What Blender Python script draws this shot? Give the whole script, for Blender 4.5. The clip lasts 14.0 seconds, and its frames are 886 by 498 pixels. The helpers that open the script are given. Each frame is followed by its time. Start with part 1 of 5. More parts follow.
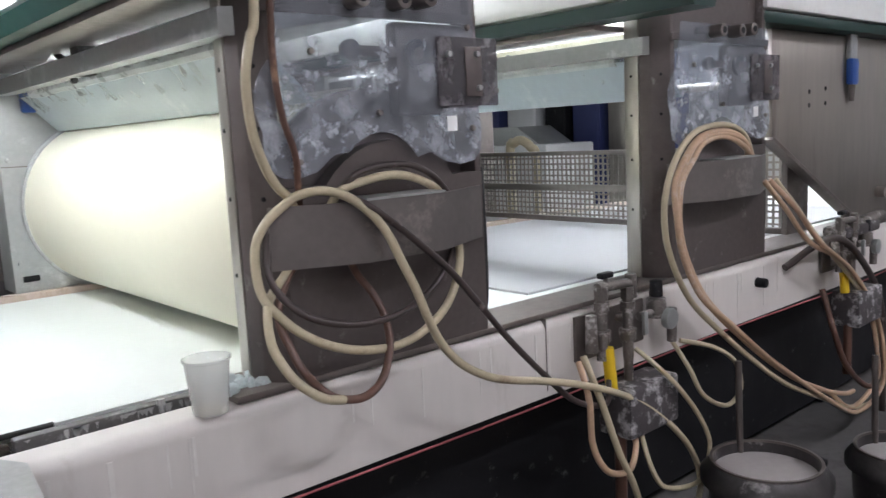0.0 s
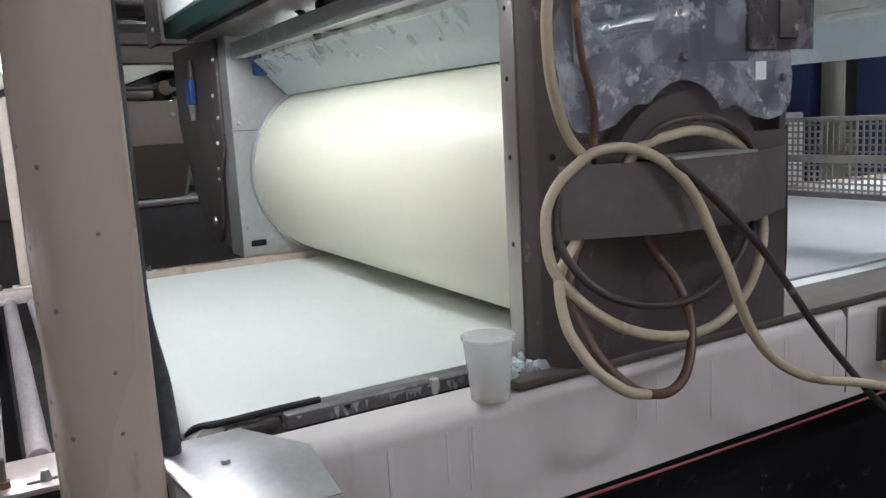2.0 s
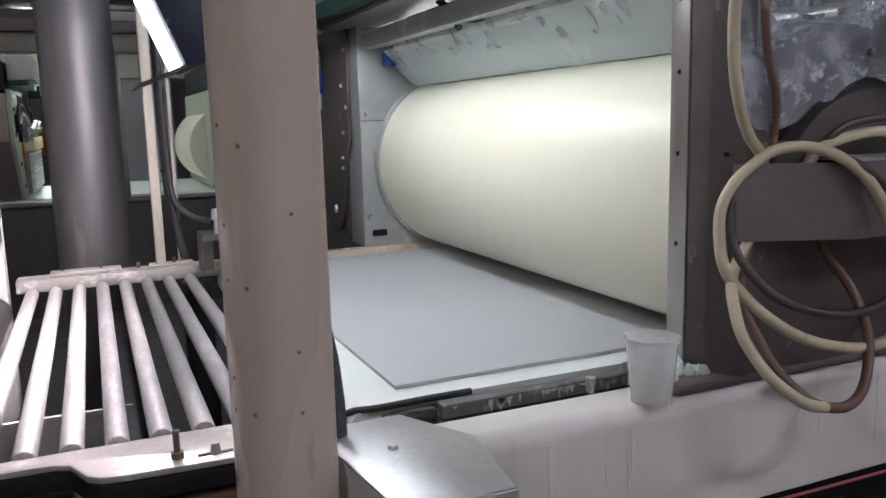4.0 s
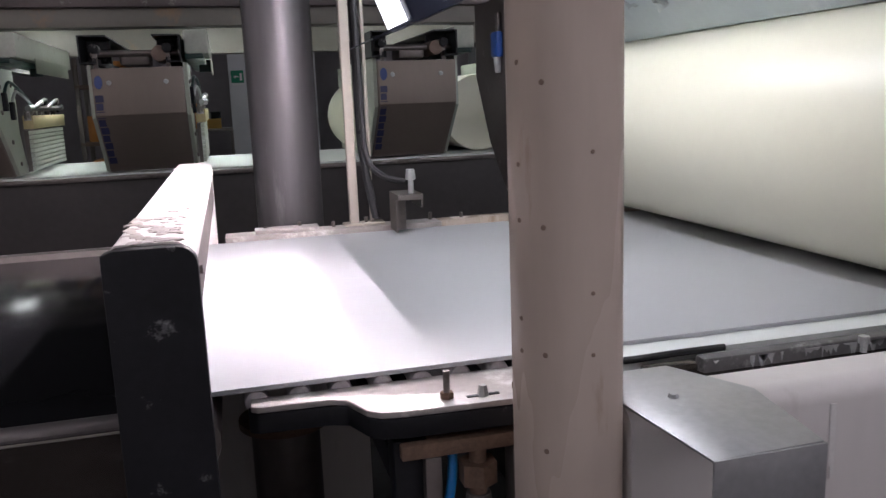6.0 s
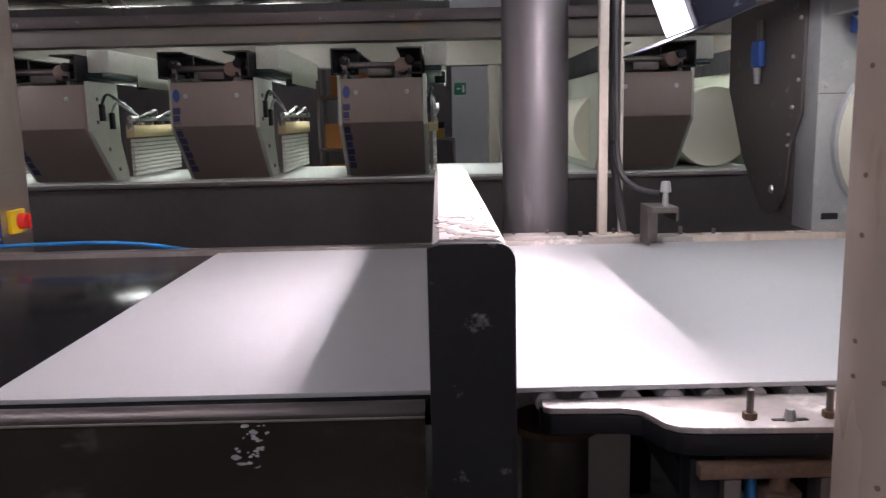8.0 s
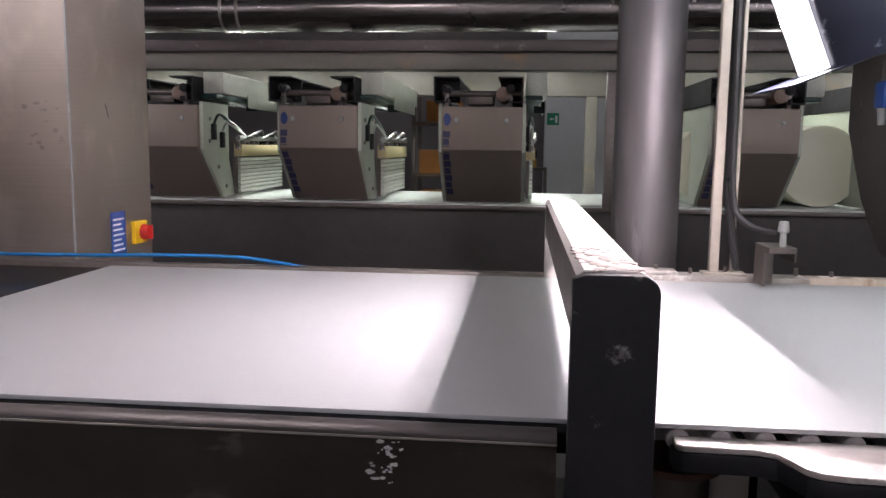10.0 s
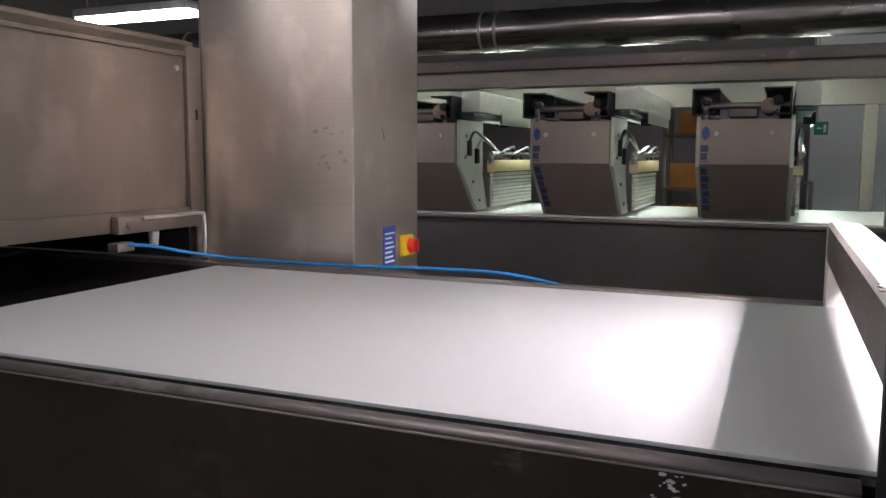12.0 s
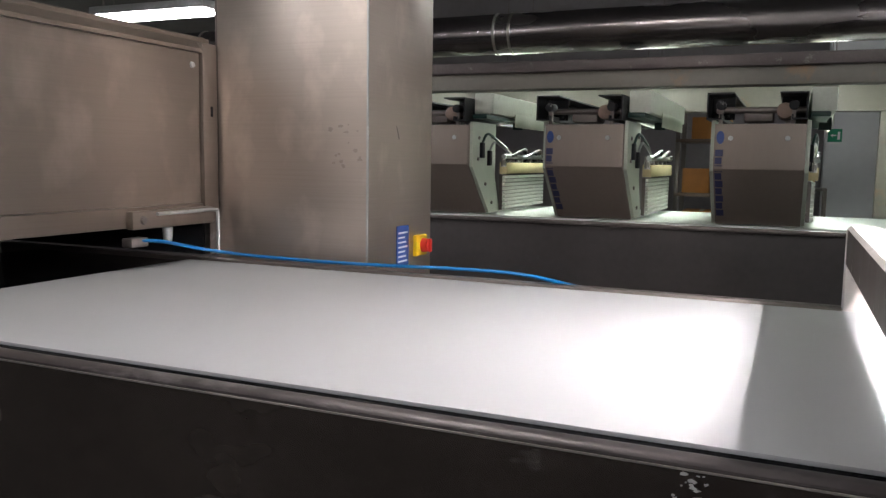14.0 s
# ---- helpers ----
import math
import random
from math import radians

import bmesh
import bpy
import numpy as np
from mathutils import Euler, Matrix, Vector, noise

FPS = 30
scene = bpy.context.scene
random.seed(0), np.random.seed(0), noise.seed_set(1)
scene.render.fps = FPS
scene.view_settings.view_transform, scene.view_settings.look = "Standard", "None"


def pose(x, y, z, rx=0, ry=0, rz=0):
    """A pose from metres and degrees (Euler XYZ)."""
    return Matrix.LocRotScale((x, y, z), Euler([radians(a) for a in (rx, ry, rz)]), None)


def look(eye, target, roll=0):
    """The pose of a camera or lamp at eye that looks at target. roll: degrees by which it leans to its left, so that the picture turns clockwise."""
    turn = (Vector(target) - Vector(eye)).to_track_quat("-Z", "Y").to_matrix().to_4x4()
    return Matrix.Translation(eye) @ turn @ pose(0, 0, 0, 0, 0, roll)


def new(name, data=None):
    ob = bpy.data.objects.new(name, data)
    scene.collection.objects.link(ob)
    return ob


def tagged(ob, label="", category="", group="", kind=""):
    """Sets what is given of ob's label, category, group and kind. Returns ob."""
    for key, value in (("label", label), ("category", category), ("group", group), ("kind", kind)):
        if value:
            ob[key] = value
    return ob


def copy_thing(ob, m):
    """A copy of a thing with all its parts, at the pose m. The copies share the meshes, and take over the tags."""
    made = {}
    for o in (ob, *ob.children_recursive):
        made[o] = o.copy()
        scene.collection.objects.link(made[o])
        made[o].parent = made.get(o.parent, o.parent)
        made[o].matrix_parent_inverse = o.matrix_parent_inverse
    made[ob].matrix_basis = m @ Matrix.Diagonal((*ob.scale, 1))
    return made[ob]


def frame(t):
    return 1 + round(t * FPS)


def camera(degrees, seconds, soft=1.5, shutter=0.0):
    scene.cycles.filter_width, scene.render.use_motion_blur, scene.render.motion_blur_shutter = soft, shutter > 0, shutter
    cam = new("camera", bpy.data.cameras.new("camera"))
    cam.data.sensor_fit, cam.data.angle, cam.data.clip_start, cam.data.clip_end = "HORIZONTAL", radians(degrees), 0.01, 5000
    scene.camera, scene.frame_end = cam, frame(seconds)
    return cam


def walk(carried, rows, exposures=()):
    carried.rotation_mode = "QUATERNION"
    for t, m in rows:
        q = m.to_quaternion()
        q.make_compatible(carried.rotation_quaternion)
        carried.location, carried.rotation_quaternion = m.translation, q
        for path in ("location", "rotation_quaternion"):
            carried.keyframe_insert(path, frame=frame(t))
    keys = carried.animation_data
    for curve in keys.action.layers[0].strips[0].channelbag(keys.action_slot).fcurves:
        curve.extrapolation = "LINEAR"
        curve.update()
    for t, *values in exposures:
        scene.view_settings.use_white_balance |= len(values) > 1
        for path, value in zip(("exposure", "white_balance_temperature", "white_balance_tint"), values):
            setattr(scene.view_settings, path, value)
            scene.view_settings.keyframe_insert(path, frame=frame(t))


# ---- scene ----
cam = camera(57.9, 14.0, soft=1.4, shutter=0.3)
PATH = [
    (0, (0.634, -1.958, 1.547), (1.939, -0.469, 1.264), -2.9),
    (0.5, (0.548, -1.959, 1.558), (1.771, -0.401, 1.276), -2.1),
    (1, (0.595, -1.788, 1.539), (1.649, -0.109, 1.269), -2.2),
    (1.5, (0.615, -1.64, 1.524), (1.568, 0.094, 1.235), -2.7),
    (2, (0.557, -1.589, 1.507), (1.528, 0.13, 1.186), -3.1),
    (2.5, (0.504, -1.566, 1.499), (1.491, 0.144, 1.179), -2.3),
    (2.7, (0.479, -1.573, 1.504), (1.446, 0.145, 1.168), -1.9),
    (4.8, (0.365, -1.463, 1.498), (1.098, 0.374, 1.2), -1.8),
    (5, (0.309, -1.477, 1.505), (1.05, 0.358, 1.215), -1.6),
    (5.5, (0.211, -1.475, 1.465), (0.87, 0.384, 1.131), -0.9),
    (6, (0.189, -1.404, 1.453), (0.685, 0.498, 1.083), -2.2),
    (6.5, (0.171, -1.356, 1.43), (0.628, 0.554, 1.047), -0.3),
    (7, (0.119, -1.36, 1.432), (0.437, 0.575, 1.039), -1.3),
    (7.5, (0.055, -1.372, 1.44), (0.185, 0.594, 1.094), -1.6),
    (8, (0.013, -1.383, 1.443), (0.02, 0.59, 1.12), -1.3),
    (8.2, (-0.003, -1.384, 1.445), (-0.031, 0.59, 1.127), -1.1),
    (10.3, (-0.112, -1.438, 1.45), (-0.355, 0.533, 1.206), 0.6),
    (10.5, (-0.128, -1.456, 1.47), (-0.416, 0.509, 1.234), 0.4),
    (11, (-0.143, -1.487, 1.486), (-0.552, 0.46, 1.273), 0.2),
    (11.5, (-0.145, -1.477, 1.489), (-0.704, 0.431, 1.272), 0.3),
    (12, (-0.166, -1.462, 1.48), (-0.932, 0.371, 1.249), 0.2),
    (12.5, (-0.178, -1.459, 1.465), (-0.968, 0.365, 1.247), 0.7),
    (13, (-0.182, -1.455, 1.478), (-0.973, 0.369, 1.253), 0.9),
    (13.5, (-0.18, -1.464, 1.469), (-0.969, 0.36, 1.244), 1.0),
    (14, (-0.19, -1.459, 1.46), (-0.977, 0.366, 1.238), 0.9),
]
walk(cam, [(t, look(eye, target, roll)) for t, eye, target, roll in PATH],
     exposures=[(0, 0.36, 6350, 9), (1.5, 0.03, 6250, 9), (2.7, -0.25, 6200, 9), (5.5, -0.21, 6250, 15), (6.5, -0.44, 6350, 18), (7, -0.42, 6400, 20), (8, -0.18, 6500, 20), (11, 0.02, 6550, 14), (12, 0.06, 6570, 11), (14, 0.19, 6600, 7)])

# ---- light and exposure ----
world = bpy.data.worlds.new("hall_air")
world.use_nodes = True
scene.world = world
world.node_tree.nodes["Background"].inputs[0].default_value = (0.75, 0.8, 0.9, 1)
world.node_tree.nodes["Background"].inputs[1].default_value = 0.02
scene.view_settings.exposure = 0.0


# ---- materials ----
def mat(name, colour, rough=0.5, metal=0.0, var=0.15, scale=6.0, bump=0.05, stain=None, stain_amount=0.0,
        stain_scale=3.0, stretch=(1, 1, 1), emit=0.0, alpha=1.0, rough_var=0.05, coat=0.0, gloss=0.5):
    m = bpy.data.materials.new(name)
    m.use_nodes = True
    nt = m.node_tree
    b = nt.nodes["Principled BSDF"]
    tc = nt.nodes.new("ShaderNodeTexCoord")
    mp = nt.nodes.new("ShaderNodeMapping")
    mp.inputs["Scale"].default_value = stretch
    nt.links.new(tc.outputs["Object"], mp.inputs["Vector"])
    fine = nt.nodes.new("ShaderNodeTexNoise")
    fine.inputs["Scale"].default_value = scale * 9
    fine.inputs["Detail"].default_value = 5
    wide = nt.nodes.new("ShaderNodeTexNoise")
    wide.inputs["Scale"].default_value = scale
    wide.inputs["Detail"].default_value = 4
    for n in (fine, wide):
        nt.links.new(mp.outputs[0], n.inputs["Vector"])
    add = nt.nodes.new("ShaderNodeMath")
    add.operation = "MULTIPLY_ADD"
    add.inputs[1].default_value = 0.4
    nt.links.new(fine.outputs["Fac"], add.inputs[0])
    scaled = nt.nodes.new("ShaderNodeMath")
    scaled.operation = "MULTIPLY"
    scaled.inputs[1].default_value = 0.6
    nt.links.new(wide.outputs["Fac"], scaled.inputs[0])
    nt.links.new(scaled.outputs[0], add.inputs[2])
    ramp = nt.nodes.new("ShaderNodeMapRange")
    ramp.interpolation_type = "SMOOTHSTEP"
    ramp.inputs["From Min"].default_value, ramp.inputs["From Max"].default_value = 0.2, 0.8
    ramp.inputs["To Min"].default_value, ramp.inputs["To Max"].default_value = 1 - var, 1 + var
    nt.links.new(add.outputs[0], ramp.inputs["Value"])
    mul = nt.nodes.new("ShaderNodeVectorMath")
    mul.operation = "SCALE"
    mul.inputs[0].default_value = colour
    nt.links.new(ramp.outputs[0], mul.inputs["Scale"])
    out = mul.outputs[0]
    if stain:
        spots = nt.nodes.new("ShaderNodeTexNoise")
        spots.inputs["Scale"].default_value = stain_scale
        spots.inputs["Detail"].default_value = 8
        spots.inputs["Roughness"].default_value = 0.68
        nt.links.new(mp.outputs[0], spots.inputs["Vector"])
        cut = nt.nodes.new("ShaderNodeMapRange")
        cut.inputs["From Min"].default_value = 0.62 - 0.25 * stain_amount
        cut.inputs["From Max"].default_value = 0.74 - 0.2 * stain_amount
        nt.links.new(spots.outputs["Fac"], cut.inputs["Value"])
        mix = nt.nodes.new("ShaderNodeMix")
        mix.data_type = "RGBA"
        mix.inputs[7].default_value = (*stain, 1)
        nt.links.new(cut.outputs[0], mix.inputs[0])
        nt.links.new(out, mix.inputs[6])
        out = mix.outputs[2]
    nt.links.new(out, b.inputs["Base Color"])
    rr = nt.nodes.new("ShaderNodeMapRange")
    rr.interpolation_type = "SMOOTHSTEP"
    rr.inputs["From Min"].default_value, rr.inputs["From Max"].default_value = 0.2, 0.8
    rr.inputs["To Min"].default_value = max(0.03, rough - rough_var)
    rr.inputs["To Max"].default_value = min(1.0, rough + rough_var)
    nt.links.new(wide.outputs["Fac"], rr.inputs["Value"])
    nt.links.new(rr.outputs[0], b.inputs["Roughness"])
    b.inputs["Metallic"].default_value = metal
    b.inputs["Coat Weight"].default_value = coat
    b.inputs["Specular IOR Level"].default_value = gloss
    if bump:
        bp = nt.nodes.new("ShaderNodeBump")
        bp.inputs["Strength"].default_value = bump
        bp.inputs["Distance"].default_value = 0.002
        nt.links.new(fine.outputs["Fac"], bp.inputs["Height"])
        nt.links.new(bp.outputs[0], b.inputs["Normal"])
    if emit:
        b.inputs["Emission Color"].default_value = (*colour, 1)
        b.inputs["Emission Strength"].default_value = emit
    return m


def glow(name, colour, strength):
    m = bpy.data.materials.new(name)
    m.use_nodes = True
    b = m.node_tree.nodes["Principled BSDF"]
    b.inputs["Base Color"].default_value = (0.8, 0.8, 0.8, 1)
    b.inputs["Emission Color"].default_value = (*colour, 1)
    b.inputs["Emission Strength"].default_value = strength
    return m


def brushed(name, colour, rough):
    """Stainless sheet: fine level grain, soft clouds and a few pale scuffs."""
    m = bpy.data.materials.new(name)
    m.use_nodes = True
    nt = m.node_tree
    b = nt.nodes["Principled BSDF"]
    b.inputs["Metallic"].default_value = 0.8
    tc = nt.nodes.new("ShaderNodeTexCoord")
    fac = []
    for stretch, scale, detail in (((2.0, 2.0, 160.0), 1.0, 2), ((1.0, 1.0, 0.6), 1.1, 1), ((1.0, 1.0, 0.7), 5.0, 7)):
        mp = nt.nodes.new("ShaderNodeMapping")
        mp.inputs["Scale"].default_value = stretch
        nt.links.new(tc.outputs["Object"], mp.inputs["Vector"])
        n = nt.nodes.new("ShaderNodeTexNoise")
        n.inputs["Scale"].default_value = scale
        n.inputs["Detail"].default_value = detail
        nt.links.new(mp.outputs[0], n.inputs["Vector"])
        fac.append(n.outputs["Fac"])

    def span(value, f0, f1, t0, t1):
        r = nt.nodes.new("ShaderNodeMapRange")
        r.inputs["From Min"].default_value, r.inputs["From Max"].default_value = f0, f1
        r.inputs["To Min"].default_value, r.inputs["To Max"].default_value = t0, t1
        nt.links.new(value, r.inputs["Value"])
        return r.outputs[0]

    def join(op, p, q):
        k = nt.nodes.new("ShaderNodeMath")
        k.operation = op
        nt.links.new(p, k.inputs[0])
        nt.links.new(q, k.inputs[1])
        return k.outputs[0]

    shade = join("MULTIPLY", span(fac[0], 0.2, 0.8, 0.955, 1.045), join("MULTIPLY", span(fac[1], 0.25, 0.75, 0.82, 1.18), span(fac[2], 0.52, 0.8, 0.98, 1.4)))
    mul = nt.nodes.new("ShaderNodeVectorMath")
    mul.operation = "SCALE"
    mul.inputs[0].default_value = colour
    nt.links.new(shade, mul.inputs["Scale"])
    nt.links.new(mul.outputs[0], b.inputs["Base Color"])
    nt.links.new(join("ADD", span(fac[1], 0.25, 0.75, rough - 0.015, rough + 0.015), span(fac[2], 0.5, 0.85, 0.0, 0.1)), b.inputs["Roughness"])
    bp = nt.nodes.new("ShaderNodeBump")
    bp.inputs["Strength"].default_value = 0.05
    bp.inputs["Distance"].default_value = 0.001
    nt.links.new(fac[0], bp.inputs["Height"])
    nt.links.new(bp.outputs[0], b.inputs["Normal"])
    return m


STEEL = mat("brushed_steel", (0.42, 0.39, 0.36), 0.36, 0.9, 0.12, 3, 0.05, stain=(0.3, 0.26, 0.24), stain_amount=0.1, stretch=(1, 1, 0.15))
STEEL_CLEAN = brushed("clean_brushed_stainless", (0.49, 0.425, 0.375), 0.34)
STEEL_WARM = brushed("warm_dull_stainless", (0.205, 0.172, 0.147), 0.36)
STEEL_DARK = mat("dull_steel", (0.2, 0.175, 0.165), 0.45, 0.75, 0.2, 4, 0.08, stain=(0.34, 0.31, 0.3), stain_amount=0.12)
STEEL_BROWN = mat("brown_cast_steel_plate", (0.125, 0.105, 0.102), 0.5, 0.5, 0.18, 5, 0.06, stain=(0.36, 0.34, 0.33), stain_amount=0.05, stain_scale=9)
STEEL_PALE = mat("pale_galvanised_steel", (0.44, 0.45, 0.45), 0.4, 0.6, 0.12, 5, 0.06, stain=(0.75, 0.77, 0.76), stain_amount=0.2)
PAINT = mat("white_beam_paint", (0.66, 0.62, 0.6), 0.42, 0, 0.06, 3, 0.05, stain=(0.5, 0.46, 0.43), stain_amount=0.12, stretch=(1, 1, 0.25))
CREAM = mat("cream_post_paint", (0.5, 0.415, 0.355), 0.27, 0, 0.07, 3, 0.05, stain=(0.34, 0.235, 0.165), stain_amount=0.3, stain_scale=6, stretch=(1.2, 1.2, 0.22), rough_var=0.14)
RAIL_WORN = mat("worn_pale_rail", (0.37, 0.335, 0.32), 0.4, 0.25, 0.15, 9, 0.15, stain=(0.72, 0.7, 0.68), stain_amount=0.2, stain_scale=9, rough_var=0.12)
CREAM_DULL = mat("dull_cream_paint", (0.4, 0.36, 0.31), 0.5, 0, 0.12, 5, 0.1)
BLACK_SCUFFED = mat("scuffed_black_coat", (0.01, 0.01, 0.012), 0.55, 0, 0.3, 8, 0.1, gloss=0.25, stain=(0.25, 0.25, 0.25), stain_amount=0.03, stain_scale=13)
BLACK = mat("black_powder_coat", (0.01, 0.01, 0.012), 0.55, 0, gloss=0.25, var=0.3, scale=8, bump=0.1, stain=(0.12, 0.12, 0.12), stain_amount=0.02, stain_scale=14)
CHARCOAL = mat("charcoal_wall_panel", (0.074, 0.066, 0.066), 0.42, 0.1, 0.15, 2, 0.05, stain=(0.09, 0.09, 0.09), stain_amount=0.02, stain_scale=5)
BELT_WHITE = mat("white_conveyor_belt", (0.68, 0.71, 0.69), 0.6, 0, 0.03, 3, 0.03)
BELT_BLACK = mat("black_conveyor_belt", (0.008, 0.008, 0.009), 0.13, 0, 0.15, 5, 0.02, rough_var=0.02, gloss=0.05)
SLAB = mat("pale_glazed_slab", (0.43, 0.44, 0.455), 0.5, 0, 0.015, 2, 0.02, rough_var=0.05)
CREAM_ROLL = mat("cream_silicone_roller", (0.89, 0.87, 0.71), 0.36, 0, 0.02, 2, 0.02, rough_var=0.05)
RUBBER = mat("black_rubber", (0.02, 0.02, 0.022), 0.6, 0, 0.3, 10, 0.2)
RUST = mat("rusted_iron", (0.16, 0.1, 0.07), 0.75, 0.2, 0.4, 14, 0.4)
GREEN_DARK = mat("dark_green_rail", (0.004, 0.028, 0.024), 0.4, 0, 0.15, 6, 0.05)
BLUE = mat("blue_plastic", (0.02, 0.075, 0.3), 0.4, 0, 0.1, 8, 0.05)
BLUE_HOSE = mat("bright_blue_hose", (0.005, 0.14, 0.38), 0.35, 0, 0.1, 20, 0.02)
HOSE_CREAM = mat("cream_rubber_hose", (0.5, 0.43, 0.3), 0.45, 0, 0.15, 12, 0.06, stain=(0.3, 0.22, 0.15), stain_amount=0.15, stain_scale=6)
HOSE_BROWN = mat("brown_stained_hose", (0.11, 0.055, 0.04), 0.45, 0, 0.3, 9, 0.1, stain=(0.3, 0.17, 0.11), stain_amount=0.2, stain_scale=6)
HOSE_DARK = mat("dark_brown_hose", (0.055, 0.04, 0.038), 0.45, 0, 0.25, 9, 0.1, stain=(0.3, 0.26, 0.25), stain_amount=0.05, stain_scale=14)
HOSE_TAN = mat("tan_hose", (0.5, 0.34, 0.23), 0.45, 0, 0.2, 9, 0.08, stain=(0.6, 0.5, 0.44), stain_amount=0.2, stain_scale=8)
GLAZE_CRUST = mat("glaze_crust", (0.6, 0.66, 0.67), 0.8, 0, 0.25, 20, 0.6)
CONCRETE = mat("grey_concrete", (0.1, 0.095, 0.095), 0.8, 0, 0.2, 2, 0.3, stain=(0.05, 0.047, 0.045), stain_amount=0.3)
# pale so that the unseen south wall reflects light onto the column
WALL_BOUNCE = mat("grey_hall_wall", (0.6, 0.555, 0.52), 0.8, 0, 0.1, 1, 0.05)
WALL_DARK = mat("dark_hall_wall", (0.1, 0.095, 0.09), 0.8, 0, 0.15, 1, 0.05)
WALL_MID = mat("dull_grey_hall_wall", (0.26, 0.24, 0.25), 0.8, 0, 0.12, 1, 0.05)
WALL_WHITE = mat("white_hall_wall", (0.72, 0.73, 0.74), 0.8, 0, 0.05, 1, 0.05)
ROOF_DARK = mat("dark_roof_sheet", (0.05, 0.05, 0.055), 0.7, 0, 0.2, 2, 0.1)
ORANGE = mat("orange_cardboard", (0.5, 0.2, 0.05), 0.7, 0, 0.15, 6, 0.1)
YELLOW = mat("yellow_plastic", (0.75, 0.5, 0.02), 0.4, 0, 0.08, 8, 0.03)
RED = mat("red_plastic", (0.6, 0.03, 0.025), 0.4, 0, 0.1, 8, 0.03)
GREEN_SIGN = mat("green_sign", (0.01, 0.25, 0.13), 0.5, 0, 0.05, 8, 0.0)
WHITE_PRINT = mat("white_print", (0.8, 0.8, 0.8), 0.5, 0, 0.03, 8, 0.0)
PALE_GREEN = mat("pale_green_casting", (0.5, 0.54, 0.46), 0.5, 0.2, 0.1, 5, 0.06)
HOOD = mat("pale_blue_hood", (0.52, 0.6, 0.63), 0.35, 0.1, 0.06, 4, 0.05, stain=(0.75, 0.8, 0.8), stain_amount=0.12, stretch=(1, 1, 0.3))
NAVY = mat("navy_lamp_housing", (0.012, 0.015, 0.03), 0.35, 0.2, 0.2, 8, 0.05, stain=(0.3, 0.32, 0.36), stain_amount=0.03, stain_scale=12)
PIPE_STEEL = mat("spiral_duct_steel", (0.115, 0.11, 0.115), 0.5, 0.7, 0.14, 5, 0.06, stain=(0.26, 0.25, 0.26), stain_amount=0.06, stain_scale=5, stretch=(1, 1, 0.14))
LAMP_GLOW = glow("work_lamp_glow", (0.95, 0.95, 1.0), 4.0)
LAMP_TUBE = glow("work_lamp_tube_glow", (1.0, 0.89, 0.91), 5700.0)
TUBE_GLOW = glow("ceiling_tube_glow", (0.98, 0.97, 1.03), 70.0)
# the next four glows serve added fill lights that stay out of view
LINE_FILL = glow("line_fill_glow", (0.97, 1.0, 1.05), 42.0)
LEFT_FILL = glow("left_fill_glow", (1.0, 0.95, 0.93), 44.0)
MAIN_FILL = glow("main_fill_glow", (0.97, 1.0, 1.02), 22.0)
FAR_FILL = glow("far_fill_glow", (0.95, 1.02, 0.97), 22.0)
GAP_GLOW = glow("gap_tube_glow", (0.93, 1.03, 0.95), 190.0)
HOOD_GLOW = glow("hood_tube_glow", (0.95, 1.0, 0.95), 40.0)


